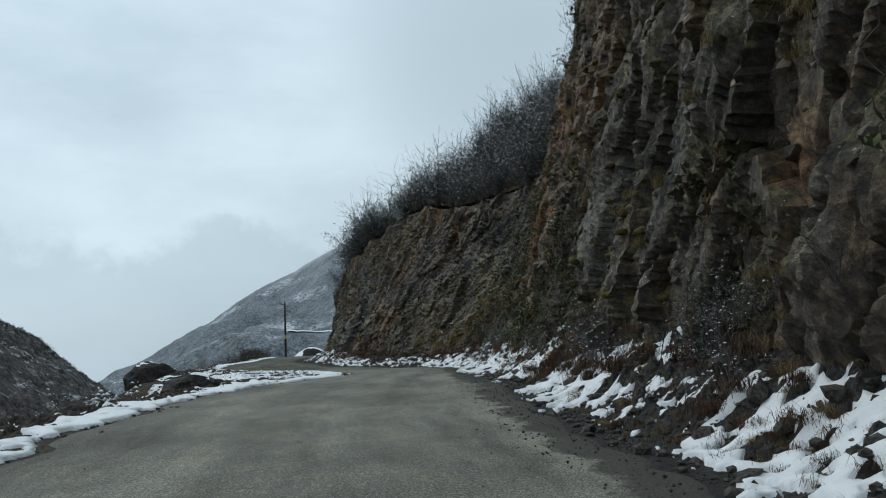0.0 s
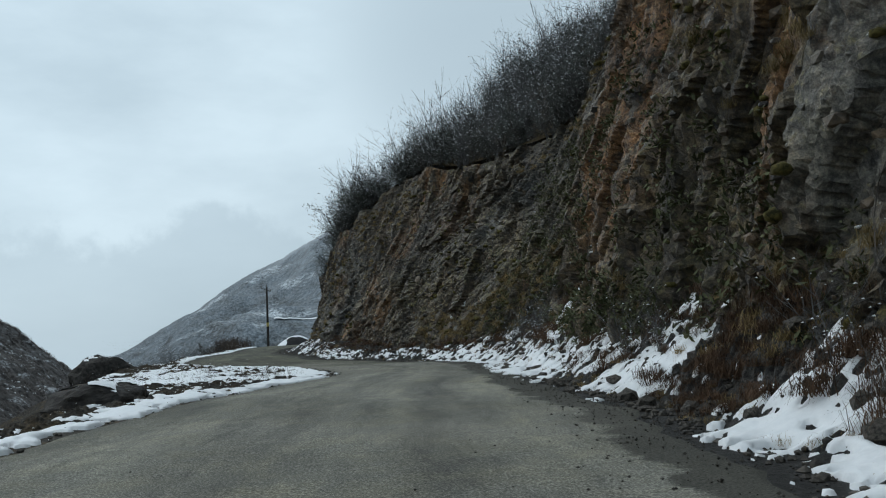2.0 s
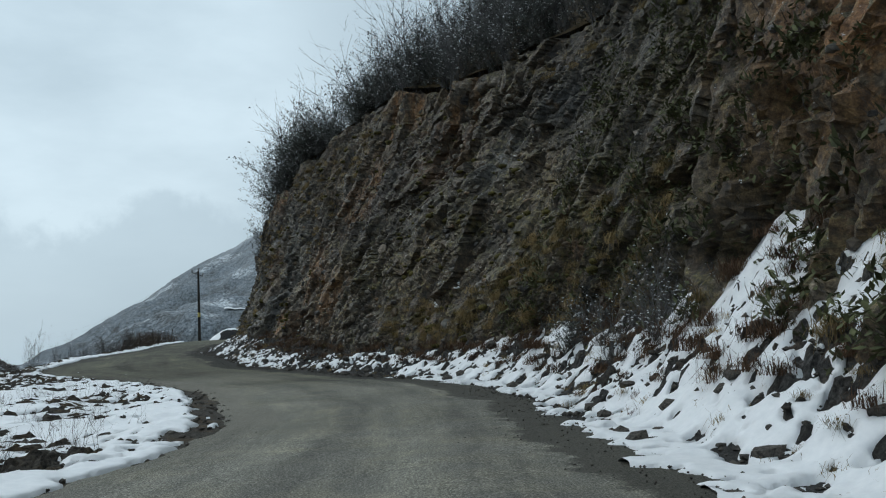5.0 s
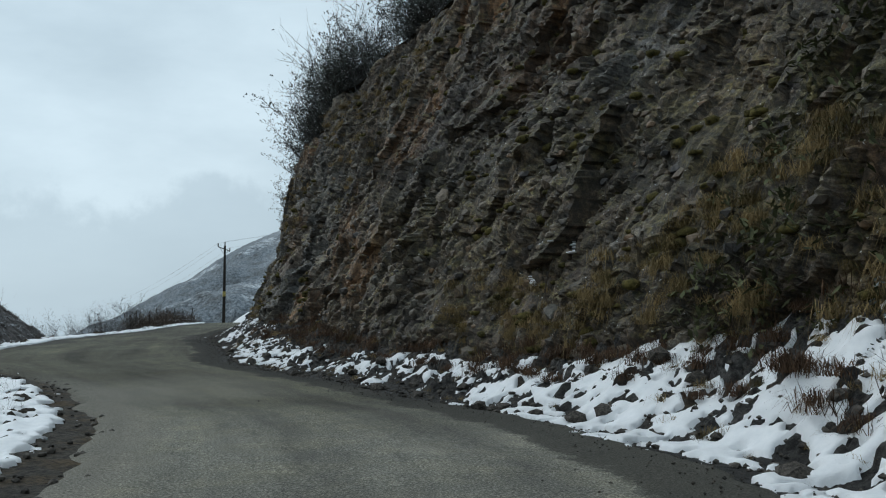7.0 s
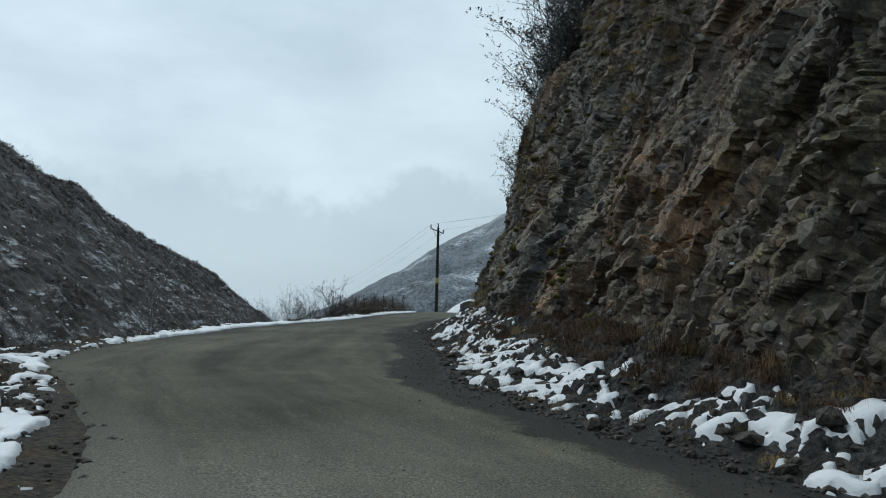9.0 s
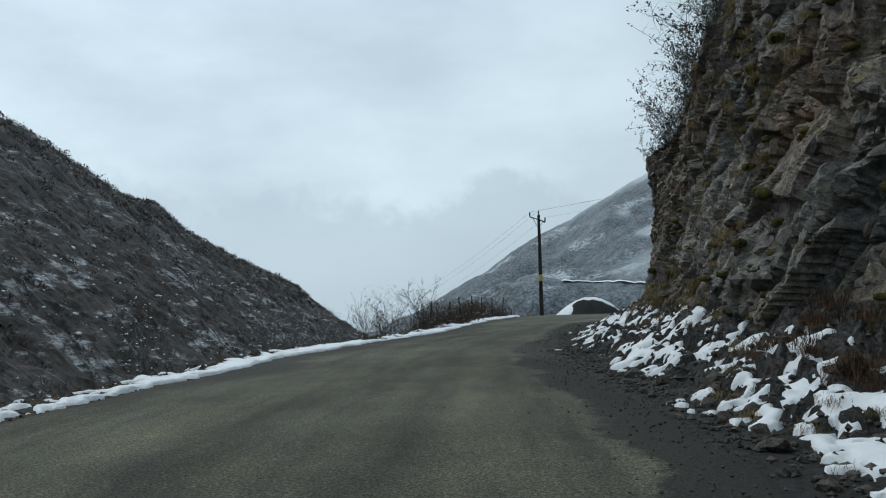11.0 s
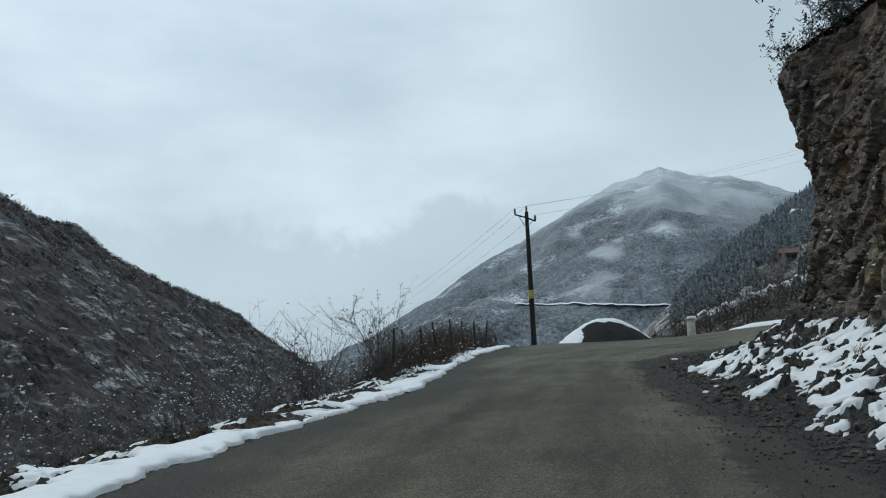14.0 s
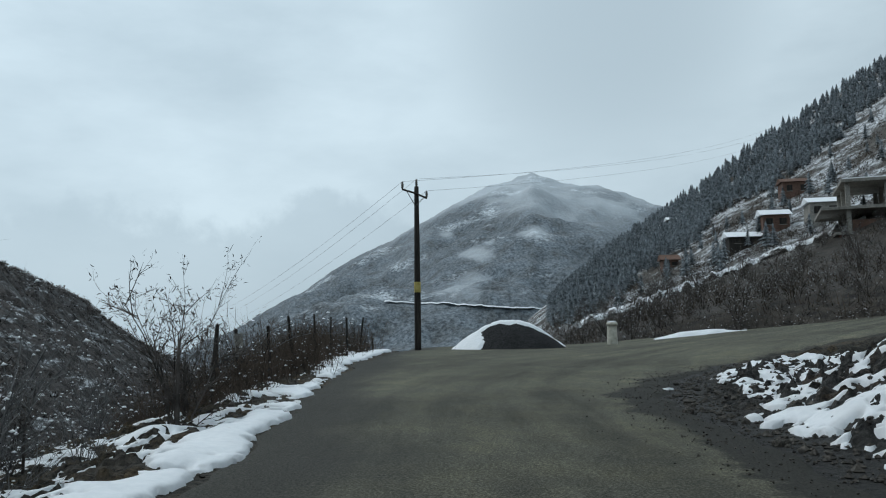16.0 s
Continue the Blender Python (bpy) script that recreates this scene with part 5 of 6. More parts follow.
# ---- growth on the cliff ----
gen = np.random.default_rng(44)
rng = random.Random(44)
ny_, nv_ = cx.shape
gu = np.stack([np.gradient(cx, axis=0), np.gradient(cy, axis=0), np.gradient(cz, axis=0)], -1)
gv = np.stack([np.gradient(cx, axis=1), np.gradient(cy, axis=1), np.gradient(cz, axis=1)], -1)
gn = np.cross(gv, gu)
gn /= np.linalg.norm(gn, axis=-1, keepdims=True) + 1e-9
ledge_score = gn[..., 2]


def cliff_spots(n, lo, hi, zone_seed, thr, need=0.1, y0=4, y1=103):
    """Places on the rock, by share of its height, where a wide noise is high and the face leans back."""
    i = gen.integers(0, ny_ - 1, n * 12)
    j = (gen.uniform(lo, hi, n * 12) * (nv_ - 1)).astype(int)
    ok = (ledge_score[i, j] > need) & (fbm(S[i] * 0.13, hh[i, j] * 0.2, octaves=3, seed=zone_seed) > thr) & (cy[i, j] > y0) & (cy[i, j] < y1)
    i, j = i[ok][:n], j[ok][:n]
    return np.stack([cx[i, j], cy[i, j], cz[i, j]], -1), gn[i, j]


set_kits = [(v * (1.0, 0.85, 0.9), f) for v, f in (stone_arrays(450 + k, 0.8) for k in range(8))]
set_me = [mesh_fast("stone", v, f, CLIFF_STONE) for v, f in set_kits]
p_, n_ = cliff_spots(280, 0.03, 0.5, 270, -0.6, -0.6, 56, 80)
for k in range(len(p_)):
    size = 0.14 + 0.36 * rng.random() ** 2.2
    ob = part("stone", set_me[k % 8], cliff)
    ob.matrix_basis = pose(*(p_[k] - n_[k] * size * 0.12), rng.uniform(0, 360), rng.uniform(0, 360), rng.uniform(0, 360)) @ Matrix.Scale(size, 4)
bedded = Soup()
for y0, y1, lo, hi, cnt in ((10, 56, 0.02, 0.6, 1300), (56, 82, 0.02, 0.98, 2200), (82, 102, 0.02, 0.95, 1000)):
    p_, n_ = cliff_spots(cnt, lo, hi, 270, -0.5, -0.8, y0, y1)
    size = 0.10 + 0.30 * gen.random(len(p_)) ** 2.5
    scatter(bedded, set_kits, p_ - n_ * (size * 0.15)[:, None], gen.uniform(0, 6.28, len(p_)), size)
tagged(part("bedded_stones", bedded.mesh("bedded_stones", CLIFF_STONE), cliff), kind="stuff")

tuft_kits = [tuft_arrays(600 + k, 110, 0.50, 1.5, 0.0038, 0.20) for k in range(4)]
low_kits = [tuft_arrays(620 + k, 70, 0.34, 1.4, 0.0035, 0.24) for k in range(4)]
tuft_me = [mesh_fast("tuft", v, f, DRY) for v, f in tuft_kits]
p_, n_ = cliff_spots(60, 0.12, 0.6, 200, 0.0, 0.25, 4, 88)
for k in range(len(p_)):
    ob = thing("grass_tuft", tuple(p_[k]), "drooping tuft of dry yellow grass on a rock ledge", "grass tuft", "grass tufts on the cliff")
    ob.matrix_basis = pose(*p_[k], 0, 0, rng.uniform(0, 360)) @ Matrix.Scale(rng.uniform(0.6, 1.2), 4)
    part("tuft", tuft_me[k % 4], ob)
grass = Soup()
p_, n_ = cliff_spots(900, 0.08, 0.95, 200, 0.12, 0.15, 4, 88)
scatter(grass, low_kits + tuft_kits, p_, gen.uniform(0, 6.28, len(p_)), gen.uniform(0.5, 1.1, len(p_)))
for y0, y1, lo, hi, cnt in ((46, 57, 0.2, 0.62, 300), (24, 36, 0.3, 0.6, 160), (10, 24, 0.25, 0.6, 120)):
    p_, n_ = cliff_spots(cnt, lo, hi, 200, -0.25, 0.1, y0, y1)
    scatter(grass, tuft_kits, p_, gen.uniform(0, 6.28, len(p_)), gen.uniform(0.6, 1.3, len(p_)))
tagged(new("cliff_grass", grass.mesh("cliff_grass", DRY)), "dry yellow-brown grass hanging on the rock", "grass", kind="stuff")

green_clump = Soup()
leaf_bits(green_clump, random.Random(7), [(np.array([random.Random(k).gauss(0, 0.16), random.Random(k + 50).gauss(0, 0.16), random.Random(k + 90).gauss(0.08, 0.12)]), None) for k in range(16)], 4, 0.055)
ivy = Soup()
p_, n_ = cliff_spots(800, 0.03, 0.85, 210, -0.05, -0.3, 4, 54)
scatter(ivy, [green_clump.arrays()], p_ - 0.05 * n_, gen.uniform(0, 6.28, len(p_)), gen.uniform(0.6, 1.5, len(p_)))
p_, n_ = cliff_spots(260, 0.03, 0.15, 210, -0.6, -0.3, 30, 50)
scatter(ivy, [green_clump.arrays()], p_ - 0.05 * n_, gen.uniform(0, 6.28, len(p_)), gen.uniform(0.6, 1.5, len(p_)))
tagged(new("cliff_foliage", ivy.mesh("cliff_foliage", LEAF)), "dark green leafy growth clinging to the rock", "foliage", kind="stuff")

cushions = Soup()
MOSS = simple("moss_cushion", (0.022, 0.022, 0.008), (0.15, 0.125, 0.040), 9.0, 0.95, 0.9, 0.03)
cush_kits = [(v * (1, 1, 0.8), f) for v, f in stone_v[:4]]
p_, n_ = cliff_spots(800, 0.05, 0.95, 220, 0.02, 0.2, 4, 88)
scatter(cushions, cush_kits, p_, gen.uniform(0, 6.28, len(p_)), gen.uniform(0.12, 0.4, len(p_)))
tagged(new("moss", cushions.mesh("moss", MOSS, True)), "olive moss cushions on the rock ledges", "moss", kind="stuff")

small_bush = Soup()
for y0, y1, cnt in ((6, 30, 140), (30, 50, 50), (50, 88, 30)):
    p_, n_ = cliff_spots(cnt, 0.03, 0.8, 225, -0.15, -0.2, y0, y1)
    scatter(small_bush, [q[0] for q in green], p_, gen.uniform(0, 6.28, len(p_)), gen.uniform(0.18, 0.42, len(p_)))
tagged(new("cliff_brush", small_bush.mesh("cliff_brush", TWIG)), "small bare brushwood rooted in the rock", "brushwood", kind="stuff")

roots = Soup()
p_, n_ = cliff_spots(150, 0.2, 0.95, 230, -0.05, -0.9, 4, 92)
for q, m_ in zip(p_, n_):
    a, ln = q + m_ * 0.1, rng.uniform(0.8, 2.6)
    for k in range(6):
        b = a + np.array([rng.gauss(0, 0.12), rng.gauss(0, 0.12), -ln / 6])
        b[:2] += m_[:2] * 0.03
        stick(roots, a, b, 0.008, 0.007)
        a = b
tagged(new("hanging_roots", roots.mesh("hanging_roots", TWIG)), "thin bare roots and vines hanging down the rock", "roots", kind="stuff")

# specks of snow caught on ledges
streaks = Soup()
flat_stone = [(v * (1.0, 1.0, 0.5), f) for v, f in stone_v[:4]]
for qx_, qy_, qz_, count, stretch in ((2.6, 57.9, 4.1, 9, 0.7), (2.1, 58.9, 3.4, 6, 0.5), (5.8, 38.9, 4.6, 7, 0.6), (5.4, 36.8, 4.4, 6, 0.4), (6.2, 37.4, 4.1, 4, 0.2),
                                      (5.9, 34.7, 4.4, 3, 0.2), (-1.4, 64.9, 3.6, 3, 0.15), (-3.9, 71.9, 3.2, 5, 0.4), (5.5, 30.5, 3.2, 5, 0.4), (5.6, 26.0, 7.0, 5, 0.5)):
    near = int(np.argmin((cx - qx_) ** 2 + (cy - qy_) ** 2 + (cz - qz_) ** 2))
    i0, j0 = divmod(near, nv_)
    for k in range(count):
        t_ = (k / max(count - 1, 1) - 0.5) * stretch
        i1, j1 = np.clip(i0 + int(t_ * 9), 0, ny_ - 1), np.clip(j0 + int(t_ * 8), 0, nv_ - 1)
        streaks.put(*flat_stone[k % 4], (cx[i1, j1] + gn[i1, j1, 0] * 0.03, cy[i1, j1] + gn[i1, j1, 1] * 0.03, cz[i1, j1] + 0.03), rng.uniform(0, 6), rng.uniform(0.08, 0.2))
p_, n_ = cliff_spots(260, 0.03, 0.7, 240, 0.0, 0.45)
scatter(streaks, flat_stone, p_ + (0, 0, 0.01), gen.uniform(0, 6.28, len(p_)), gen.uniform(0.05, 0.17, len(p_)))
tagged(new("snow_streak", streaks.mesh("snow_streak", SNOW, True)), "short streaks of snow on tilted ledges", "snow", kind="stuff")

# dead ferns and grass at the cliff's foot
fern_kits = [tuft_arrays(640 + k, 130, 0.55, 1.0, 0.005, 0.32) for k in range(4)]
fern_me = [mesh_fast("fern_clump", v, f, FERN) for v, f in fern_kits]
fy_ = gen.uniform(5, 76, 460)
fx_ = foot_x(fy_) - gen.uniform(-0.5, 1.2, 460)
fz_ = ground_z(fx_, fy_)
ok = fx_ > right_x(fy_) + 1.0
for k in np.flatnonzero(ok)[:60]:
    ob = thing("dead_fern", (fx_[k], fy_[k], fz_[k]), "clump of dead red-brown fern at the foot of the cliff", "fern", "dead ferns under the cliff")
    ob.matrix_basis = pose(fx_[k], fy_[k], fz_[k], 0, 0, rng.uniform(0, 360)) @ Matrix.Scale(rng.uniform(0.6, 1.15), 4)
    part("fern_clump", fern_me[k % 4], ob)
more = np.flatnonzero(ok)[60:]
ferns = Soup()
scatter(ferns, fern_kits, np.stack([fx_, fy_, fz_], -1)[more], gen.uniform(0, 6.28, len(more)), gen.uniform(0.5, 1.0, len(more)))
my_ = np.concatenate([gen.uniform(24.8, 28.0, 130), gen.uniform(8, 17, 90), gen.uniform(42, 47, 16)])
mx_ = right_x(my_) + 0.75 + gen.uniform(0, 1, len(my_)) * (foot_x(my_) - right_x(my_) - 0.4)
scatter(ferns, fern_kits, np.stack([mx_, my_, ground_z(mx_, my_) - 0.03], -1), gen.uniform(0, 6.28, len(my_)), gen.uniform(0.3, 0.62, len(my_)))
tagged(new("dead_growth", ferns.mesh("dead_growth", FERN)), "matted dead brown growth at the foot of the cliff", "dead plants", kind="stuff")
foot_grass = Soup()
gy_ = gen.uniform(6, 100, 150)
gx_ = foot_x(gy_) - gen.uniform(-0.3, 0.8, 150)
scatter(foot_grass, tuft_kits, np.stack([gx_, gy_, ground_z(gx_, gy_) - 0.05], -1), gen.uniform(0, 6.28, 150), gen.uniform(0.5, 1.1, 150))
ty_ = gen.uniform(9, 75, 520)
tx_ = right_x(ty_) + 0.6 + gen.random(520) * (foot_x(ty_) - right_x(ty_))
scatter(foot_grass, low_kits, np.stack([tx_, ty_, ground_z(tx_, ty_) - 0.02], -1), gen.uniform(0, 6.28, 520), gen.uniform(0.35, 0.8, 520))
tagged(new("foot_grass", foot_grass.mesh("foot_grass", DRY)), "dry yellow grass drooping at the foot of the cliff", "grass", kind="stuff")
# thin bare shrubs on the debris
for k in range(26):
    y = rng.uniform(8, 62)
    x = float(foot_x(np.array([y]))[0]) - rng.uniform(-0.2, 1.2)
    place_shrub((bare_me if k % 3 else green_me)[k % 4], x, y, float(ground_z(np.array([x]), np.array([y]))[0]) - 0.05, rng.uniform(0.3, 0.6), rng.uniform(0, 360), rng.gauss(0, 10),
                "small bare shrub on the snowy debris" if k % 3 else "small evergreen shrub on the snowy debris", "shrubs under the cliff")

# ---- growth on the outer bank ----
weed_kits = []
for k in range(5):
    r_, s_, tips = random.Random(700 + k), Soup(), []
    for _ in range(9):
        branch(s_, r_, (r_.gauss(0, 0.25), r_.gauss(0, 0.25), -0.1), (r_.gauss(0, 0.15), r_.gauss(0, 0.15), 1), r_.uniform(0.4, 1.2), 0.006, 3, (2,), tips, 0.2, 0.08)
    c_ = Soup()
    snow_bits(c_, r_, tips, 0.025, 0.022)
    weed_kits.append((s_.arrays(), c_.arrays()))
WEED = simple("dead_brown_weeds", (0.040, 0.031, 0.025), (0.15, 0.115, 0.090), 3.0, 0.9, 0.1, 0.003)
n = 1850
wy = np.concatenate([gen.uniform(66, 130, 1150), gen.uniform(102.5, 128, 400), gen.uniform(8, 70, 300)])
wd = np.concatenate([1.0 + gen.gamma(1.6, 2.6, 1150) + 0.6 * (wy[:1150] < 100), gen.uniform(1.0, 3.2, 400), 1.2 + gen.gamma(1.5, 2.5, 300)])
clear = (wy > 87) & (wy < 101.5) & (wd < 6)
wy, wd = np.where(clear, wy + 16, wy), wd
wx = left_x(wy) - wd
wz = ground_z(wx, wy)
ws = np.concatenate([gen.uniform(0.5, 1.1, 1150) * np.interp(wy[:1150], [66, 98, 104], [0.42, 0.5, 1.0]) * np.interp(wd[:1150], [2, 7], [0.75, 1.5]), gen.uniform(0.9, 1.5, 400), gen.uniform(0.25, 0.6, 300)])
wt_ = gen.uniform(0, 6.28, n)
for nm, mat, col, lab, cat in (("weeds", WEED, 0, "tall dead brown weeds on the steep outer bank", "weeds"), ("weed_snow", SNOW, 1, "clots of snow on the dead weeds", "snow")):
    so = Soup()
    scatter(so, [q[col] for q in weed_kits], np.stack([wx, wy, wz], -1), wt_, ws)
    tagged(new(nm, so.mesh(nm, mat)), lab, cat, kind="stuff")

# bare saplings and shrubs by the drop
def sapling(x, y, height, seed, label, group, stems=3, mat=None, snow=0.0):
    w, c, l = shrub_arrays(seed, height, stems, 0.22, (3, 2, 1), 0.024 * height / 3, snow, 0.035, leaves=1, fine=True)
    ob = thing("tree", (x, y, g(x, y) - 0.1), label, "tree", group)
    part("trunk", ring_mesh("trunk", [(-0.3, 0.012 * height), (0.3 * height, 0.008 * height), (0.45 * height, 0.004 * height)], 7, TWIG, True, 0.004, seed), ob)
    part("crown", mesh_fast("crown", *w, mat or TWIG), ob, "bare branches")
    tagged(part("buds", mesh_fast("buds", l[0], l[1][::2], TWIG), ob, "dark buds on the twigs"), kind="stuff")
    if c:
        tagged(part("snow", mesh_fast("snow", *c, SNOW, True), ob, "clots of snow on the twigs"), kind="stuff")
    return ob


for x, y, h, sd in ((-19.6, 100.2, 2.8, 800), (-20.0, 101.4, 2.3, 801), (-20.6, 98.4, 1.8, 802)):
    sapling(x, y, h, sd, "slender bare sapling with dark buds beside the snowy road edge", "bare saplings by the drop")
for k in range(24):
    y = rng.uniform(72, 130)
    x = float(left_x(np.array([y]))[0]) - rng.uniform(1.8, 8)
    place_shrub(bare_me[k % 4], x, y, float(ground_z(np.array([x]), np.array([y]))[0]) - 0.1, rng.uniform(0.45, 0.9), rng.uniform(0, 360), rng.gauss(0, 6), "bare grey shrub with snow clots on the steep bank", "shrubs on the outer bank")

for k in range(16):
    y = rng.uniform(91, 100)
    x = float(left_x(np.array([y]))[0]) - rng.uniform(1.5, 5.5)
    place_shrub(bare_me[k % 4], x, y, float(ground_z(np.array([x]), np.array([y]))[0]) - 0.1, rng.uniform(0.35, 0.65), rng.uniform(0, 360), rng.gauss(0, 8), "bare brown shrub with snow clots on the steep bank", "shrubs on the outer bank")

laden = shrub_arrays(880, 1.3, 8, 0.7, (2, 2), 0.014, 0.9, 0.075)
laden_me = shrub_meshes(laden, TWIG)
for k, (x, y, size) in enumerate(((-8.9, 31.5, 1.0), (-9.8, 33.0, 0.8), (-8.3, 29.8, 0.7))):
    place_shrub(laden_me, x, y, float(ground_z(np.array([x]), np.array([y]))[0]) - 0.1, size, 120 * k, 0, "low shrub heavily laden with snow on the outer bank", "shrubs on the outer bank")

# ---- scrub on the hill across the valley ----
def fan(seed, n_, height, width, spread):
    """A rounded bare bush of thin wisps."""
    r_, s_ = random.Random(seed), Soup()
    for _ in range(n_):
        a, e = r_.uniform(0, 6.28), math.acos(r_.uniform(0.05, 1.0))
        k = r_.uniform(0.7, 1.0)
        out = np.array([math.cos(a) * math.sin(e) * spread, math.sin(a) * math.sin(e) * spread, math.cos(e) * height])
        b = out * r_.uniform(0.3, 0.75) + np.array([r_.gauss(0, 0.15), r_.gauss(0, 0.15), 0])
        t_ = r_.uniform(0, 3.14)
        w = np.array([math.cos(t_), math.sin(t_), 0.3]) * width
        s_.add([b - w, b + w, out * k], [(0, 1, 2)])
    return s_.arrays()


fans = [fan(900 + k, 22, 2.1, 0.04, 1.3) for k in range(4)]


def clump(seed, n_, height, spread, size):
    """A rounded bush of small ragged pieces."""
    r_, s_ = random.Random(seed), Soup()
    for _ in range(n_):
        a, e, k = r_.uniform(0, 6.28), math.acos(r_.uniform(0.0, 1.0)), r_.uniform(0.55, 1.05)
        c = np.array([math.cos(a) * math.sin(e) * spread * k, math.sin(a) * math.sin(e) * spread * k, math.cos(e) * height * k])
        s_.add([c + np.array([r_.gauss(0, size), r_.gauss(0, size), r_.gauss(0, size)]) for _ in range(3)], [(0, 1, 2)])
    return s_.arrays()


bush_kits = [clump(920 + k, 34, 1.3, 1.3, 0.17) for k in range(5)]
wide_fans = [fan(910 + k, 24, 1.5, 0.045, 1.4) for k in range(4)]
n = 13000
qy, qo = gen.uniform(60, 500, n), gen.permutation(np.concatenate([gen.uniform(-4, 12, 5000), gen.uniform(0, 115, 8000)]))
qx = ridge_line(qy, 0) + qo
iy = np.clip(np.searchsorted(ly_, qy), 1, len(ly_) - 1)
ix = np.clip(np.searchsorted(lo_, qo), 1, len(lo_) - 1)
qz = hz2[iy, ix]
scrub = Soup()
scatter(scrub, bush_kits, np.stack([qx, qy, qz - 0.2], -1)[6000:], gen.uniform(0, 6.28, n - 6000), gen.uniform(0.5, 1.4, n - 6000))
scatter(scrub, wide_fans, np.stack([qx, qy, qz - 0.2], -1)[:6000], gen.uniform(0, 6.28, 6000), gen.uniform(0.6, 1.5, 6000))
# Greyed like its hillside, haze included in the colour.
SCRUB = simple("grey_scrub", (0.030, 0.026, 0.024), (0.27, 0.245, 0.232), 0.3, 0.95, 0.1, 0.01)
tagged(new("hill_scrub", scrub.mesh("hill_scrub", SCRUB)), "bare grey-brown scrub covering the far hillside", "scrub", kind="stuff")
lumps = Soup()
n = 40000
qy, qo = gen.uniform(60, 420, n), gen.uniform(0, 110, n)
band = fbm(qy * 0.02, qo * 0.09, octaves=4, seed=250)
sel2 = (band > 0.12) & (fbm(qy * 0.11, qo * 0.5, octaves=2, seed=251) > 0.0)
qy, qo = qy[sel2], qo[sel2]
qx = ridge_line(qy, 0) + qo
qz = hz2[np.clip(np.searchsorted(ly_, qy), 1, len(ly_) - 1), np.clip(np.searchsorted(lo_, qo), 1, len(lo_) - 1)]
flat_kits = []
for k in range(6):
    v = OCTA_V * gen.uniform(0.6, 1.3, (6, 1)) * (0.6, 1.3, 0.3)
    flat_kits.append((np.stack([v[:, 0] * 0.8 + v[:, 2] * 0.6, v[:, 1], v[:, 2] * 0.8 - v[:, 0] * 0.6], -1), OCTA_F))
scatter(lumps, flat_kits, np.stack([qx, qy, qz + 0.2], -1), gen.normal(0, 0.3, len(qx)), 0.10 + np.minimum(gen.gamma(1.5, 0.11, len(qx)), 0.5))
tagged(new("hill_snow", lumps.mesh("hill_snow", SNOW, True)), "thin snow lying on ledges of the scrub hillside", "snow", kind="stuff")


# ---- the wooded hill with houses ----
def polar(a, d):
    return EYE[0] - math.sin(math.radians(a)) * d, EYE[1] + math.cos(math.radians(a)) * d


def hill_at(a, d):
    a, d = np.atleast_1d(np.asarray(a, float)), np.atleast_1d(np.asarray(d, float))
    x, y = EYE[0] - np.sin(np.radians(a)) * d, EYE[1] + np.cos(np.radians(a)) * d
    return x, y, right_z(a, d, x, y)


def on_hill(a, el_deg):
    """The place on the slope that stands at this bearing and height over the road."""
    d = np.arange(62, 290, 1.0)
    x, y, z = hill_at(0 * d + a, d)
    k = int(np.argmax(np.degrees(np.arctan2(z - 3.8, d)) > el_deg))
    return x[k], y[k], z[k], d[k]


def conifer(seed):
    r_, s_ = random.Random(seed), Soup()
    stick(s_, (0, 0, -0.3), (0, 0, 7.5), 0.14, 0.03)
    for k in range(7):
        z0, rad = 1.0 + k * 0.98, 1.75 * (1 - k / 7.6)
        pts = [(0, 0, z0 + 1.5)]
        for m_ in range(11):
            a, q = 6.283 * m_ / 11 + r_.uniform(-0.2, 0.2), rad * (r_.uniform(0.75, 1.15) if m_ % 2 else 0.42)
            pts.append((math.cos(a) * q, math.sin(a) * q, z0 + (r_.uniform(-0.25, 0.1) if m_ % 2 else 0.45)))
        s_.add(pts, [(0, 1 + m_, 1 + (m_ + 1) % 11) for m_ in range(11)])
    return s_.arrays()


con_kits = [conifer(950 + k) for k in range(5)]
n = 6200
ca, cd = gen.uniform(-34, -1.5, n), gen.uniform(95, 288, n)
thick = fbm(ca * 0.22, cd * 0.02, octaves=3, seed=260)
keep = (cd > 165 - 25 * thick + np.interp(ca, [-30, -22, -14, -5], [95, 62, 10, -30])) | (gen.random(n) < 0.04)
x_, y_, z_ = hill_at(ca[keep], cd[keep])
woods2 = Soup()
con_kits = [(v * (1.35, 1.35, 0.78), f) for v, f in con_kits]
scatter(woods2, con_kits, np.stack([x_, y_, z_], -1), gen.uniform(0, 6.28, len(x_)), gen.uniform(0.28, 0.62, len(x_)))
tagged(new("conifer_woods", woods2.mesh("conifer_woods", NEEDLE)), "dark snow-dusted conifer woods on the hillside, toned bluish for haze", "woods", kind="stuff")
n = 2600
ca, cd = gen.uniform(-34, 0, n), 50 + 210 * gen.random(n) ** 1.3
x_, y_, z_ = hill_at(ca, cd)
brush2 = Soup()
scatter(brush2, fans, np.stack([x_, y_, z_ - 0.1], -1), gen.uniform(0, 6.28, n), gen.uniform(0.35, 0.9, n))
x_, y_, z_ = hill_at(gen.uniform(-32, -12, 1700), gen.uniform(105, 240, 1700))
scatter(brush2, fans, np.stack([x_, y_, z_ - 0.1], -1), gen.uniform(0, 6.28, 1700), gen.uniform(0.5, 1.1, 1700))
BANK_SCRUB = simple("brown_scrub", (0.014, 0.011, 0.009), (0.120, 0.092, 0.070), 0.5, 0.95, 0.1, 0.01)
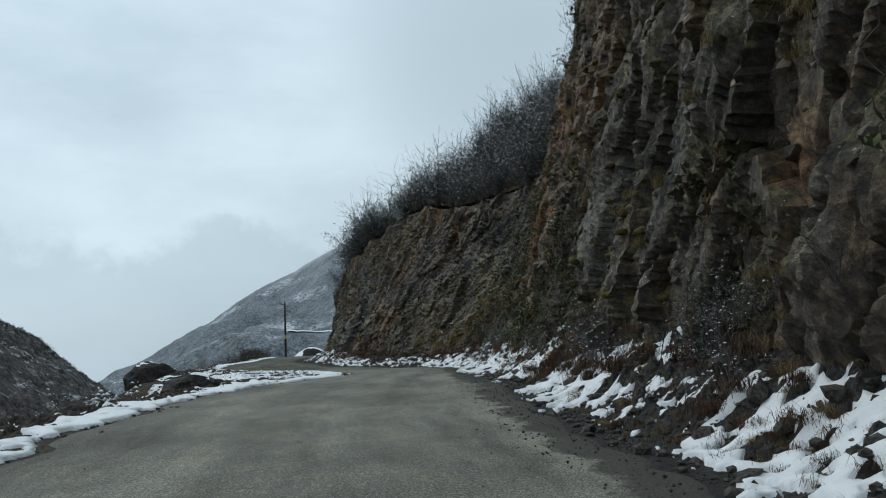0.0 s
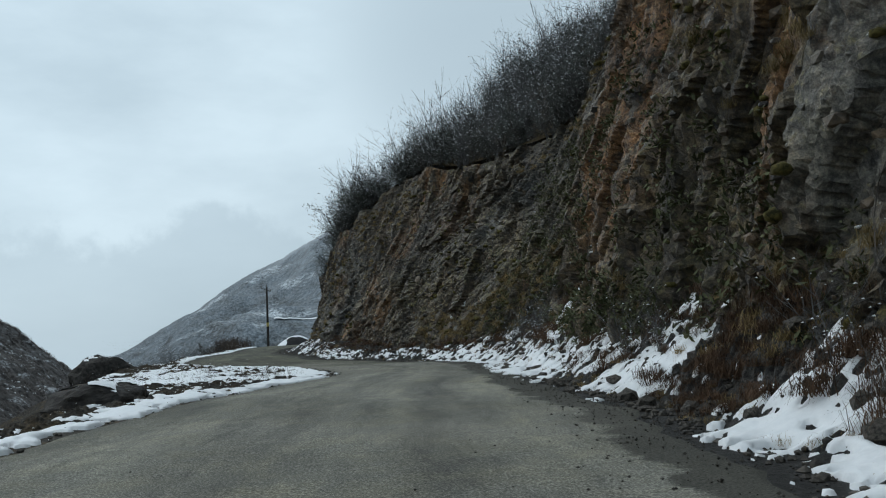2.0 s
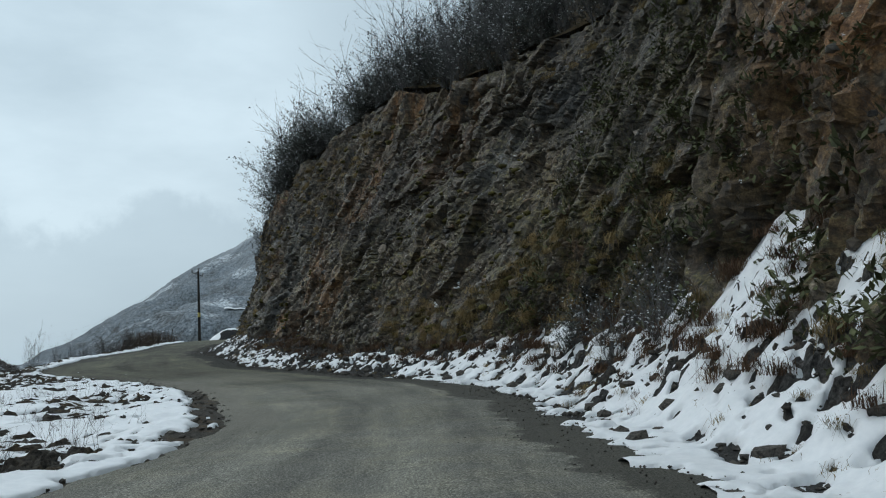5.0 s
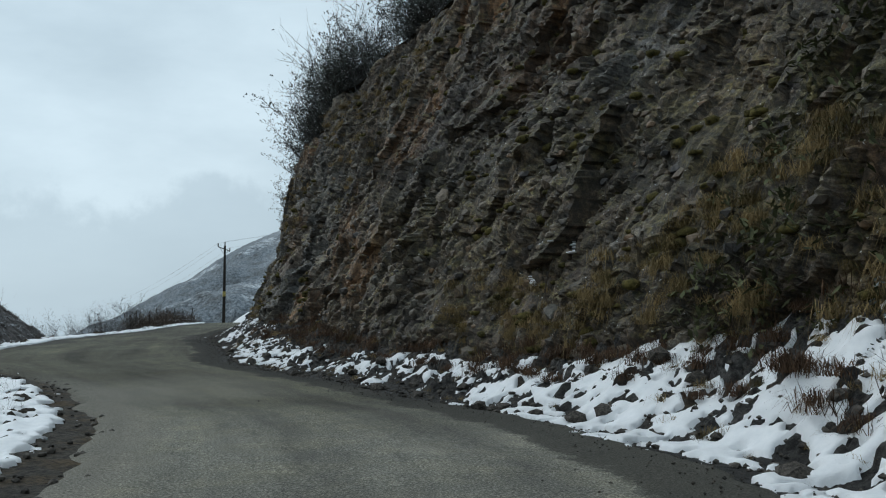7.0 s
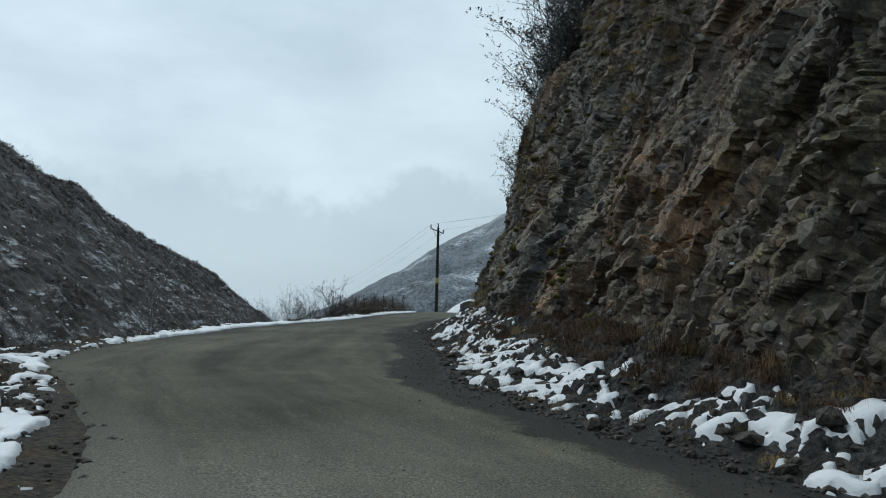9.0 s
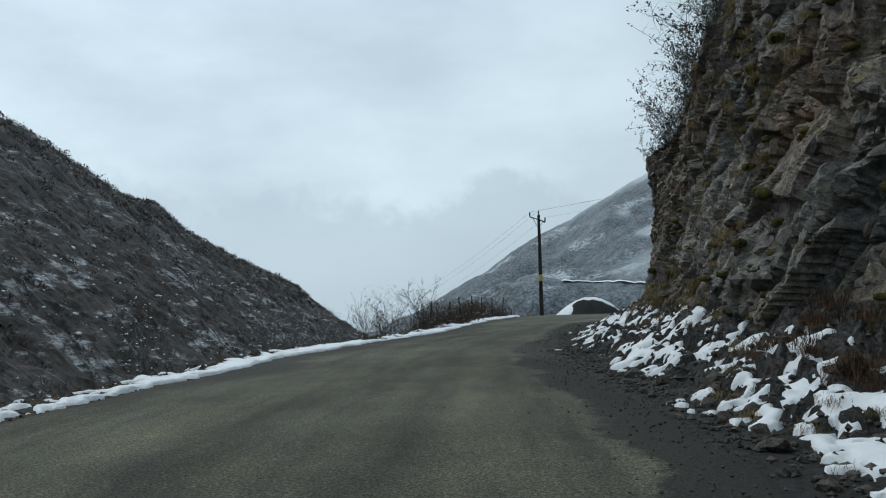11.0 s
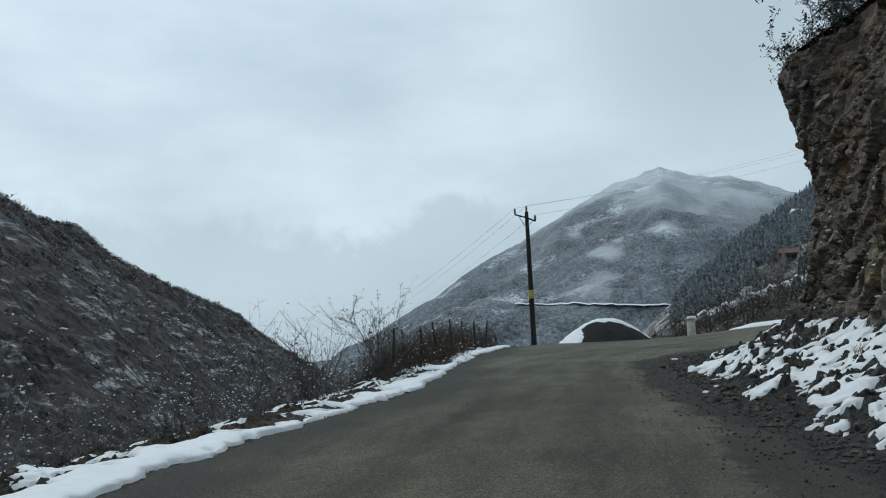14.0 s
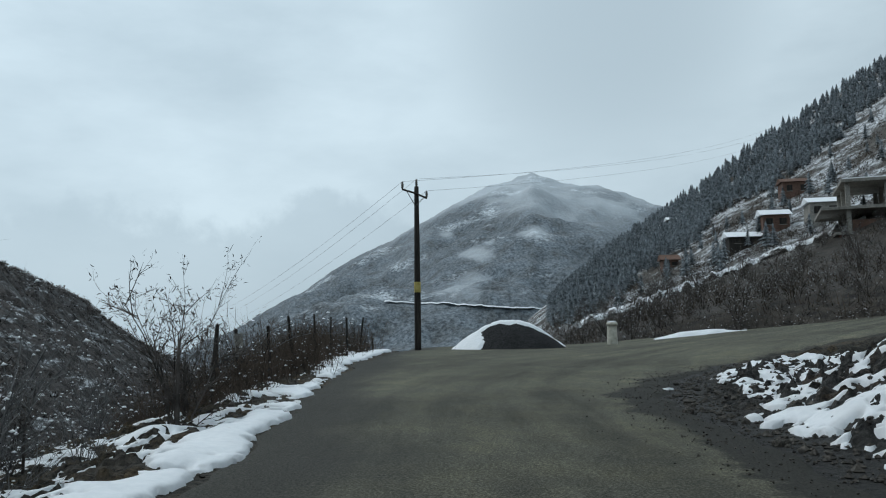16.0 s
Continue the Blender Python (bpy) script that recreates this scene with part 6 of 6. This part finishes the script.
tagged(new("bank_scrub", brush2.mesh("bank_scrub", BANK_SCRUB)), "bare brown scrub on the snowy lower slope", "scrub", kind="stuff")
low_wood, low_snow = Soup(), Soup()
n = 210
ca, cd = gen.uniform(-27, 0, n), gen.uniform(50, 115, n)
x_, y_, z_ = hill_at(ca, cd)
tt, sz_ = gen.uniform(0, 6.28, n), gen.uniform(0.5, 1.2, n)
scatter(low_wood, [q[0] for q in bare], np.stack([x_, y_, z_ - 0.1], -1), tt, sz_)
scatter(low_snow, [(q[1][0], q[1][1][::3]) for q in bare], np.stack([x_, y_, z_ - 0.1], -1), tt, sz_)
tagged(new("bank_brush", low_wood.mesh("bank_brush", TWIG)), "bare brown brushwood on the bank above the bend", "brushwood", kind="stuff")
tagged(new("bank_brush_snow", low_snow.mesh("bank_brush_snow", SNOW, True)), "snow caught in the brushwood on the bank", "snow", kind="stuff")
# bare trees above the bend
tree_kit = []
for k in range(3):
    w, c, _ = shrub_arrays(970 + k, 5.2, 3, 0.5, (2, 2, 1), 0.06, 0.10, 0.05)
    tree_kit.append((ring_mesh("trunk", [(-0.4, 0.10), (1.0, 0.08), (2.4, 0.04)], 7, TWIG, True, 0.01, k), mesh_fast("crown", *w, TWIG), mesh_fast("snow", *c, SNOW, True)))
for k in range(42):
    a, d = rng.uniform(-25, 0.5), rng.uniform(50, 100)
    x_, y_, z_ = (float(q[0]) for q in hill_at(a, d))
    ob = thing("tree", (x_, y_, z_ - 0.1), "bare dark deciduous tree on the slope above the bend", "tree", "bare trees above the bend")
    ob.matrix_basis = pose(x_, y_, z_ - 0.1, 0, 0, rng.uniform(0, 360)) @ Matrix.Scale(rng.uniform(0.35, 0.75), 4)
    for nm, me in zip(("trunk", "crown", "snow"), tree_kit[k % 3]):
        tagged(part(nm, me, ob), kind="stuff" if nm == "snow" else "")


def small_house(a, el_deg, w, d_, h, wall_mat, label, snow_roof=True):
    x, y, z, dist = on_hill(a, el_deg)
    ob = thing("house", (x, y, z - 0.4), label, "house", "houses on the hillside")
    ob.matrix_basis = pose(x, y, z - 0.4, 0, 0, a + 12)
    part("wall", box_mesh("wall", -w / 2, -d_ / 2, -1.5, w / 2, d_ / 2, h, wall_mat, 0.03), ob)
    bm = bmesh.new()
    o = 0.35
    v = [bm.verts.new(q) for q in ((-w / 2 - o, -d_ / 2 - o, h + 0.02), (w / 2 + o, -d_ / 2 - o, h + 0.02), (w / 2 + o, d_ / 2 + o, h + 0.02), (-w / 2 - o, d_ / 2 + o, h + 0.02), (-w / 2 - o, 0, h + 0.9), (w / 2 + o, 0, h + 0.9))]
    for f in ((0, 1, 5, 4), (2, 3, 4, 5), (0, 4, 3), (1, 2, 5), (3, 2, 1, 0)):
        bm.faces.new([v[i] for i in f])
    part("roof", bm_mesh("roof", bm, SNOW if snow_roof else BRICK), ob, "snow-covered roof" if snow_roof else "dull red roof")
    for k in range(2):
        xx = (-0.25 + 0.5 * k) * w
        win = part("window", box_mesh("window", xx - 0.45, -d_ / 2 - 0.04, h * 0.42, xx + 0.45, -d_ / 2 + 0.05, h * 0.8, POLE_WOOD, 0.01), ob, "dark window")
        part("sill", box_mesh("sill", xx - 0.5, -d_ / 2 - 0.1, h * 0.38, xx + 0.5, -d_ / 2 - 0.042, h * 0.415, CONCRETE, 0.005), win)
    return ob


small_house(-17.0, 8.5, 4.4, 4, 2.6, BRICK, "small red brick house among trees on the hillside", False)
small_house(-15.7, 6.4, 3.4, 3.5, 2.2, BRICK, "small brick house with a snow-covered roof on the slope")
small_house(-18.5, 6.9, 3.6, 4, 2.4, CONCRETE, "small pale house with a snow-covered roof on the slope")
small_house(-9.3, 4.4, 2.4, 2.5, 1.5, BRICK, "tiny orange brick shed among bare trees", False)
small_house(-9.9, 7.1, 5.0, 4, 1.6, POLE_WOOD, "dark hut with a snow-covered roof among conifers")
small_house(-13.9, 5.6, 4.6, 4, 1.4, POLE_WOOD, "low dark shed with a snow-covered roof on the slope")

# unfinished concrete frame building
ua, ud = -22.0, 100.0
ux, uy = polar(ua, ud)
frame_house = thing("unfinished_building", (ux, uy, 14.3), "unfinished concrete frame building with open floors and brick footing", "building")
frame_house.matrix_basis = pose(ux, uy, 14.3, 0, 0, ua + 8)
for z0, x0, x1 in ((2.0, -6.6, 11), (4.75, -4.6, 11)):
    part("slab", box_mesh("slab", x0, -4.6, z0, x1, 5, z0 + 0.32, CONCRETE, 0.02), frame_house)
part("slab", box_mesh("slab", -5.4, -4.2, -0.5, 11, 5, -0.2, CONCRETE, 0.02), frame_house)
col_me = box_mesh("column", -0.22, -0.22, 0, 0.22, 0.22, 2.2, CONCRETE, 0.02)
col_hi = box_mesh("column", -0.22, -0.22, 0, 0.22, 0.22, 2.43, CONCRETE, 0.02)
for xx in (-4.0, -0.4, 3.2, 6.8, 10.4):
    for yy_ in (-3.9, 0.3, 4.4):
        part("column", col_me, frame_house).location = (xx, yy_, -0.2)
        part("column", col_hi, frame_house).location = (xx, yy_, 2.32)
part("footing", box_mesh("footing", -5.0, -4.0, -3.5, 11, 4.6, -0.5, BRICK, 0.02), frame_house, "red brick footing")
part("brick_panel", box_mesh("brick_panel", -3.7, -3.8, -0.2, -0.7, -3.6, 1.0, BRICK, 0.01), frame_house, "half-built brick infill")
part("brick_panel", box_mesh("brick_panel", -3.7, 4.3, -0.2, 10, 4.5, 2.0, BRICK, 0.01), frame_house, "half-built brick infill")
part("snow", box_mesh("snow", -4.5, -4.5, 5.07, 10.9, 4.9, 5.17, SNOW, 0.03), frame_house, "snow on the open roof slab")

# road cut across the far mountain
ribbon = []
for a in np.arange(-6.0, 9.6, 0.15):
    d = np.arange(340, 1100, 2.0)
    ar = np.full_like(d, a)
    x, y = EYE[0] - np.sin(np.radians(ar)) * d, EYE[1] + np.cos(np.radians(ar)) * d
    z = mountain_z(ar, d, x, y)
    want = np.interp(a, [-3, 0.7, 5, 9.5], [1.9, 1.9, 2.3, 2.5])
    k = int(np.argmax(np.degrees(np.arctan2(z - 3.8, d)) > want))
    ribbon.append((x[k], y[k], z[k]))
rb = np.array(ribbon)
rb = np.stack([np.convolve(np.pad(rb[:, q], 3, mode='edge'), np.ones(7) / 7, 'valid') for q in range(3)], -1)
toward = np.array([EYE[0], EYE[1]]) - rb[:, :2]
toward /= np.linalg.norm(toward, axis=1, keepdims=True)
jag = 0.7 * fbm(np.arange(len(rb)) * 0.33, np.zeros(len(rb)), octaves=3, seed=290)
bands = np.stack([np.c_[rb[:, :2] + toward * 3, rb[:, 2] + 0.2 + jag], np.c_[rb[:, :2] + toward * 2, rb[:, 2] + 0.9 + jag], np.c_[rb[:, :2] - toward * 2, rb[:, 2] + 1.2 + jag]], 1)
tagged(new("mountain_road", sheet("mountain_road", bands[..., 0], bands[..., 1], bands[..., 2], SNOW)), "pale snow-dusted road cut across the far mountain", "road", kind="structure")


# snowy edge of the road that climbs away behind the bend
edge_pts = []
for a in np.arange(-21.0, -3.0, 0.15):
    x, y, z, d = on_hill(a, float(np.interp(a, LINE_AZ, LINE_EL)))
    edge_pts.append((x, y, z))
ep = np.array(edge_pts)
ep = np.stack([np.convolve(np.pad(ep[:, q], 3, mode="edge"), np.ones(7) / 7, "valid") for q in range(3)], -1)
near_way = np.array([EYE[0], EYE[1]]) - ep[:, :2]
near_way /= np.linalg.norm(near_way, axis=1, keepdims=True)
rag = 1.3 * fbm(np.arange(len(ep)) * 0.35, np.zeros(len(ep)), octaves=4, seed=291)
strip_ = np.stack([np.c_[ep[:, :2] + near_way * 0.8, ep[:, 2] + 0.1 + rag], np.c_[ep[:, :2] + near_way * 0.5, ep[:, 2] + 0.55 + rag * 0.5], np.c_[ep[:, :2] - near_way * 1.2, ep[:, 2] + 0.65]], 1)
tagged(new("road_edge_snow", sheet("road_edge_snow", strip_[..., 0], strip_[..., 1], strip_[..., 2], SNOW, None, True)), "line of snow along the road climbing away behind the bend", "snow", kind="structure")

# low drift of snow on the outer edge of the bend
dk, dm = np.meshgrid(np.linspace(-1, 1, 48), np.linspace(-1, 1, 14), indexing="ij")
bulk = np.clip(1 - (dk ** 2 + dm ** 2) + 0.35 * fbm(dk * 3, dm * 2, octaves=3, seed=295), -0.3, 1)
dx_, dy_ = -7.2 + 2.2 * dk, 129.3 + 0.75 * dk + 0.6 * dm
drift = sheet("snow_drift", dx_, dy_, ground_z(dx_, dy_, False) + 0.03 + 0.24 * bulk, SNOW, bulk > 0, True)
tagged(new("snow_drift", drift), "low drift of white snow at the outer edge of the bend", "snow", kind="structure")
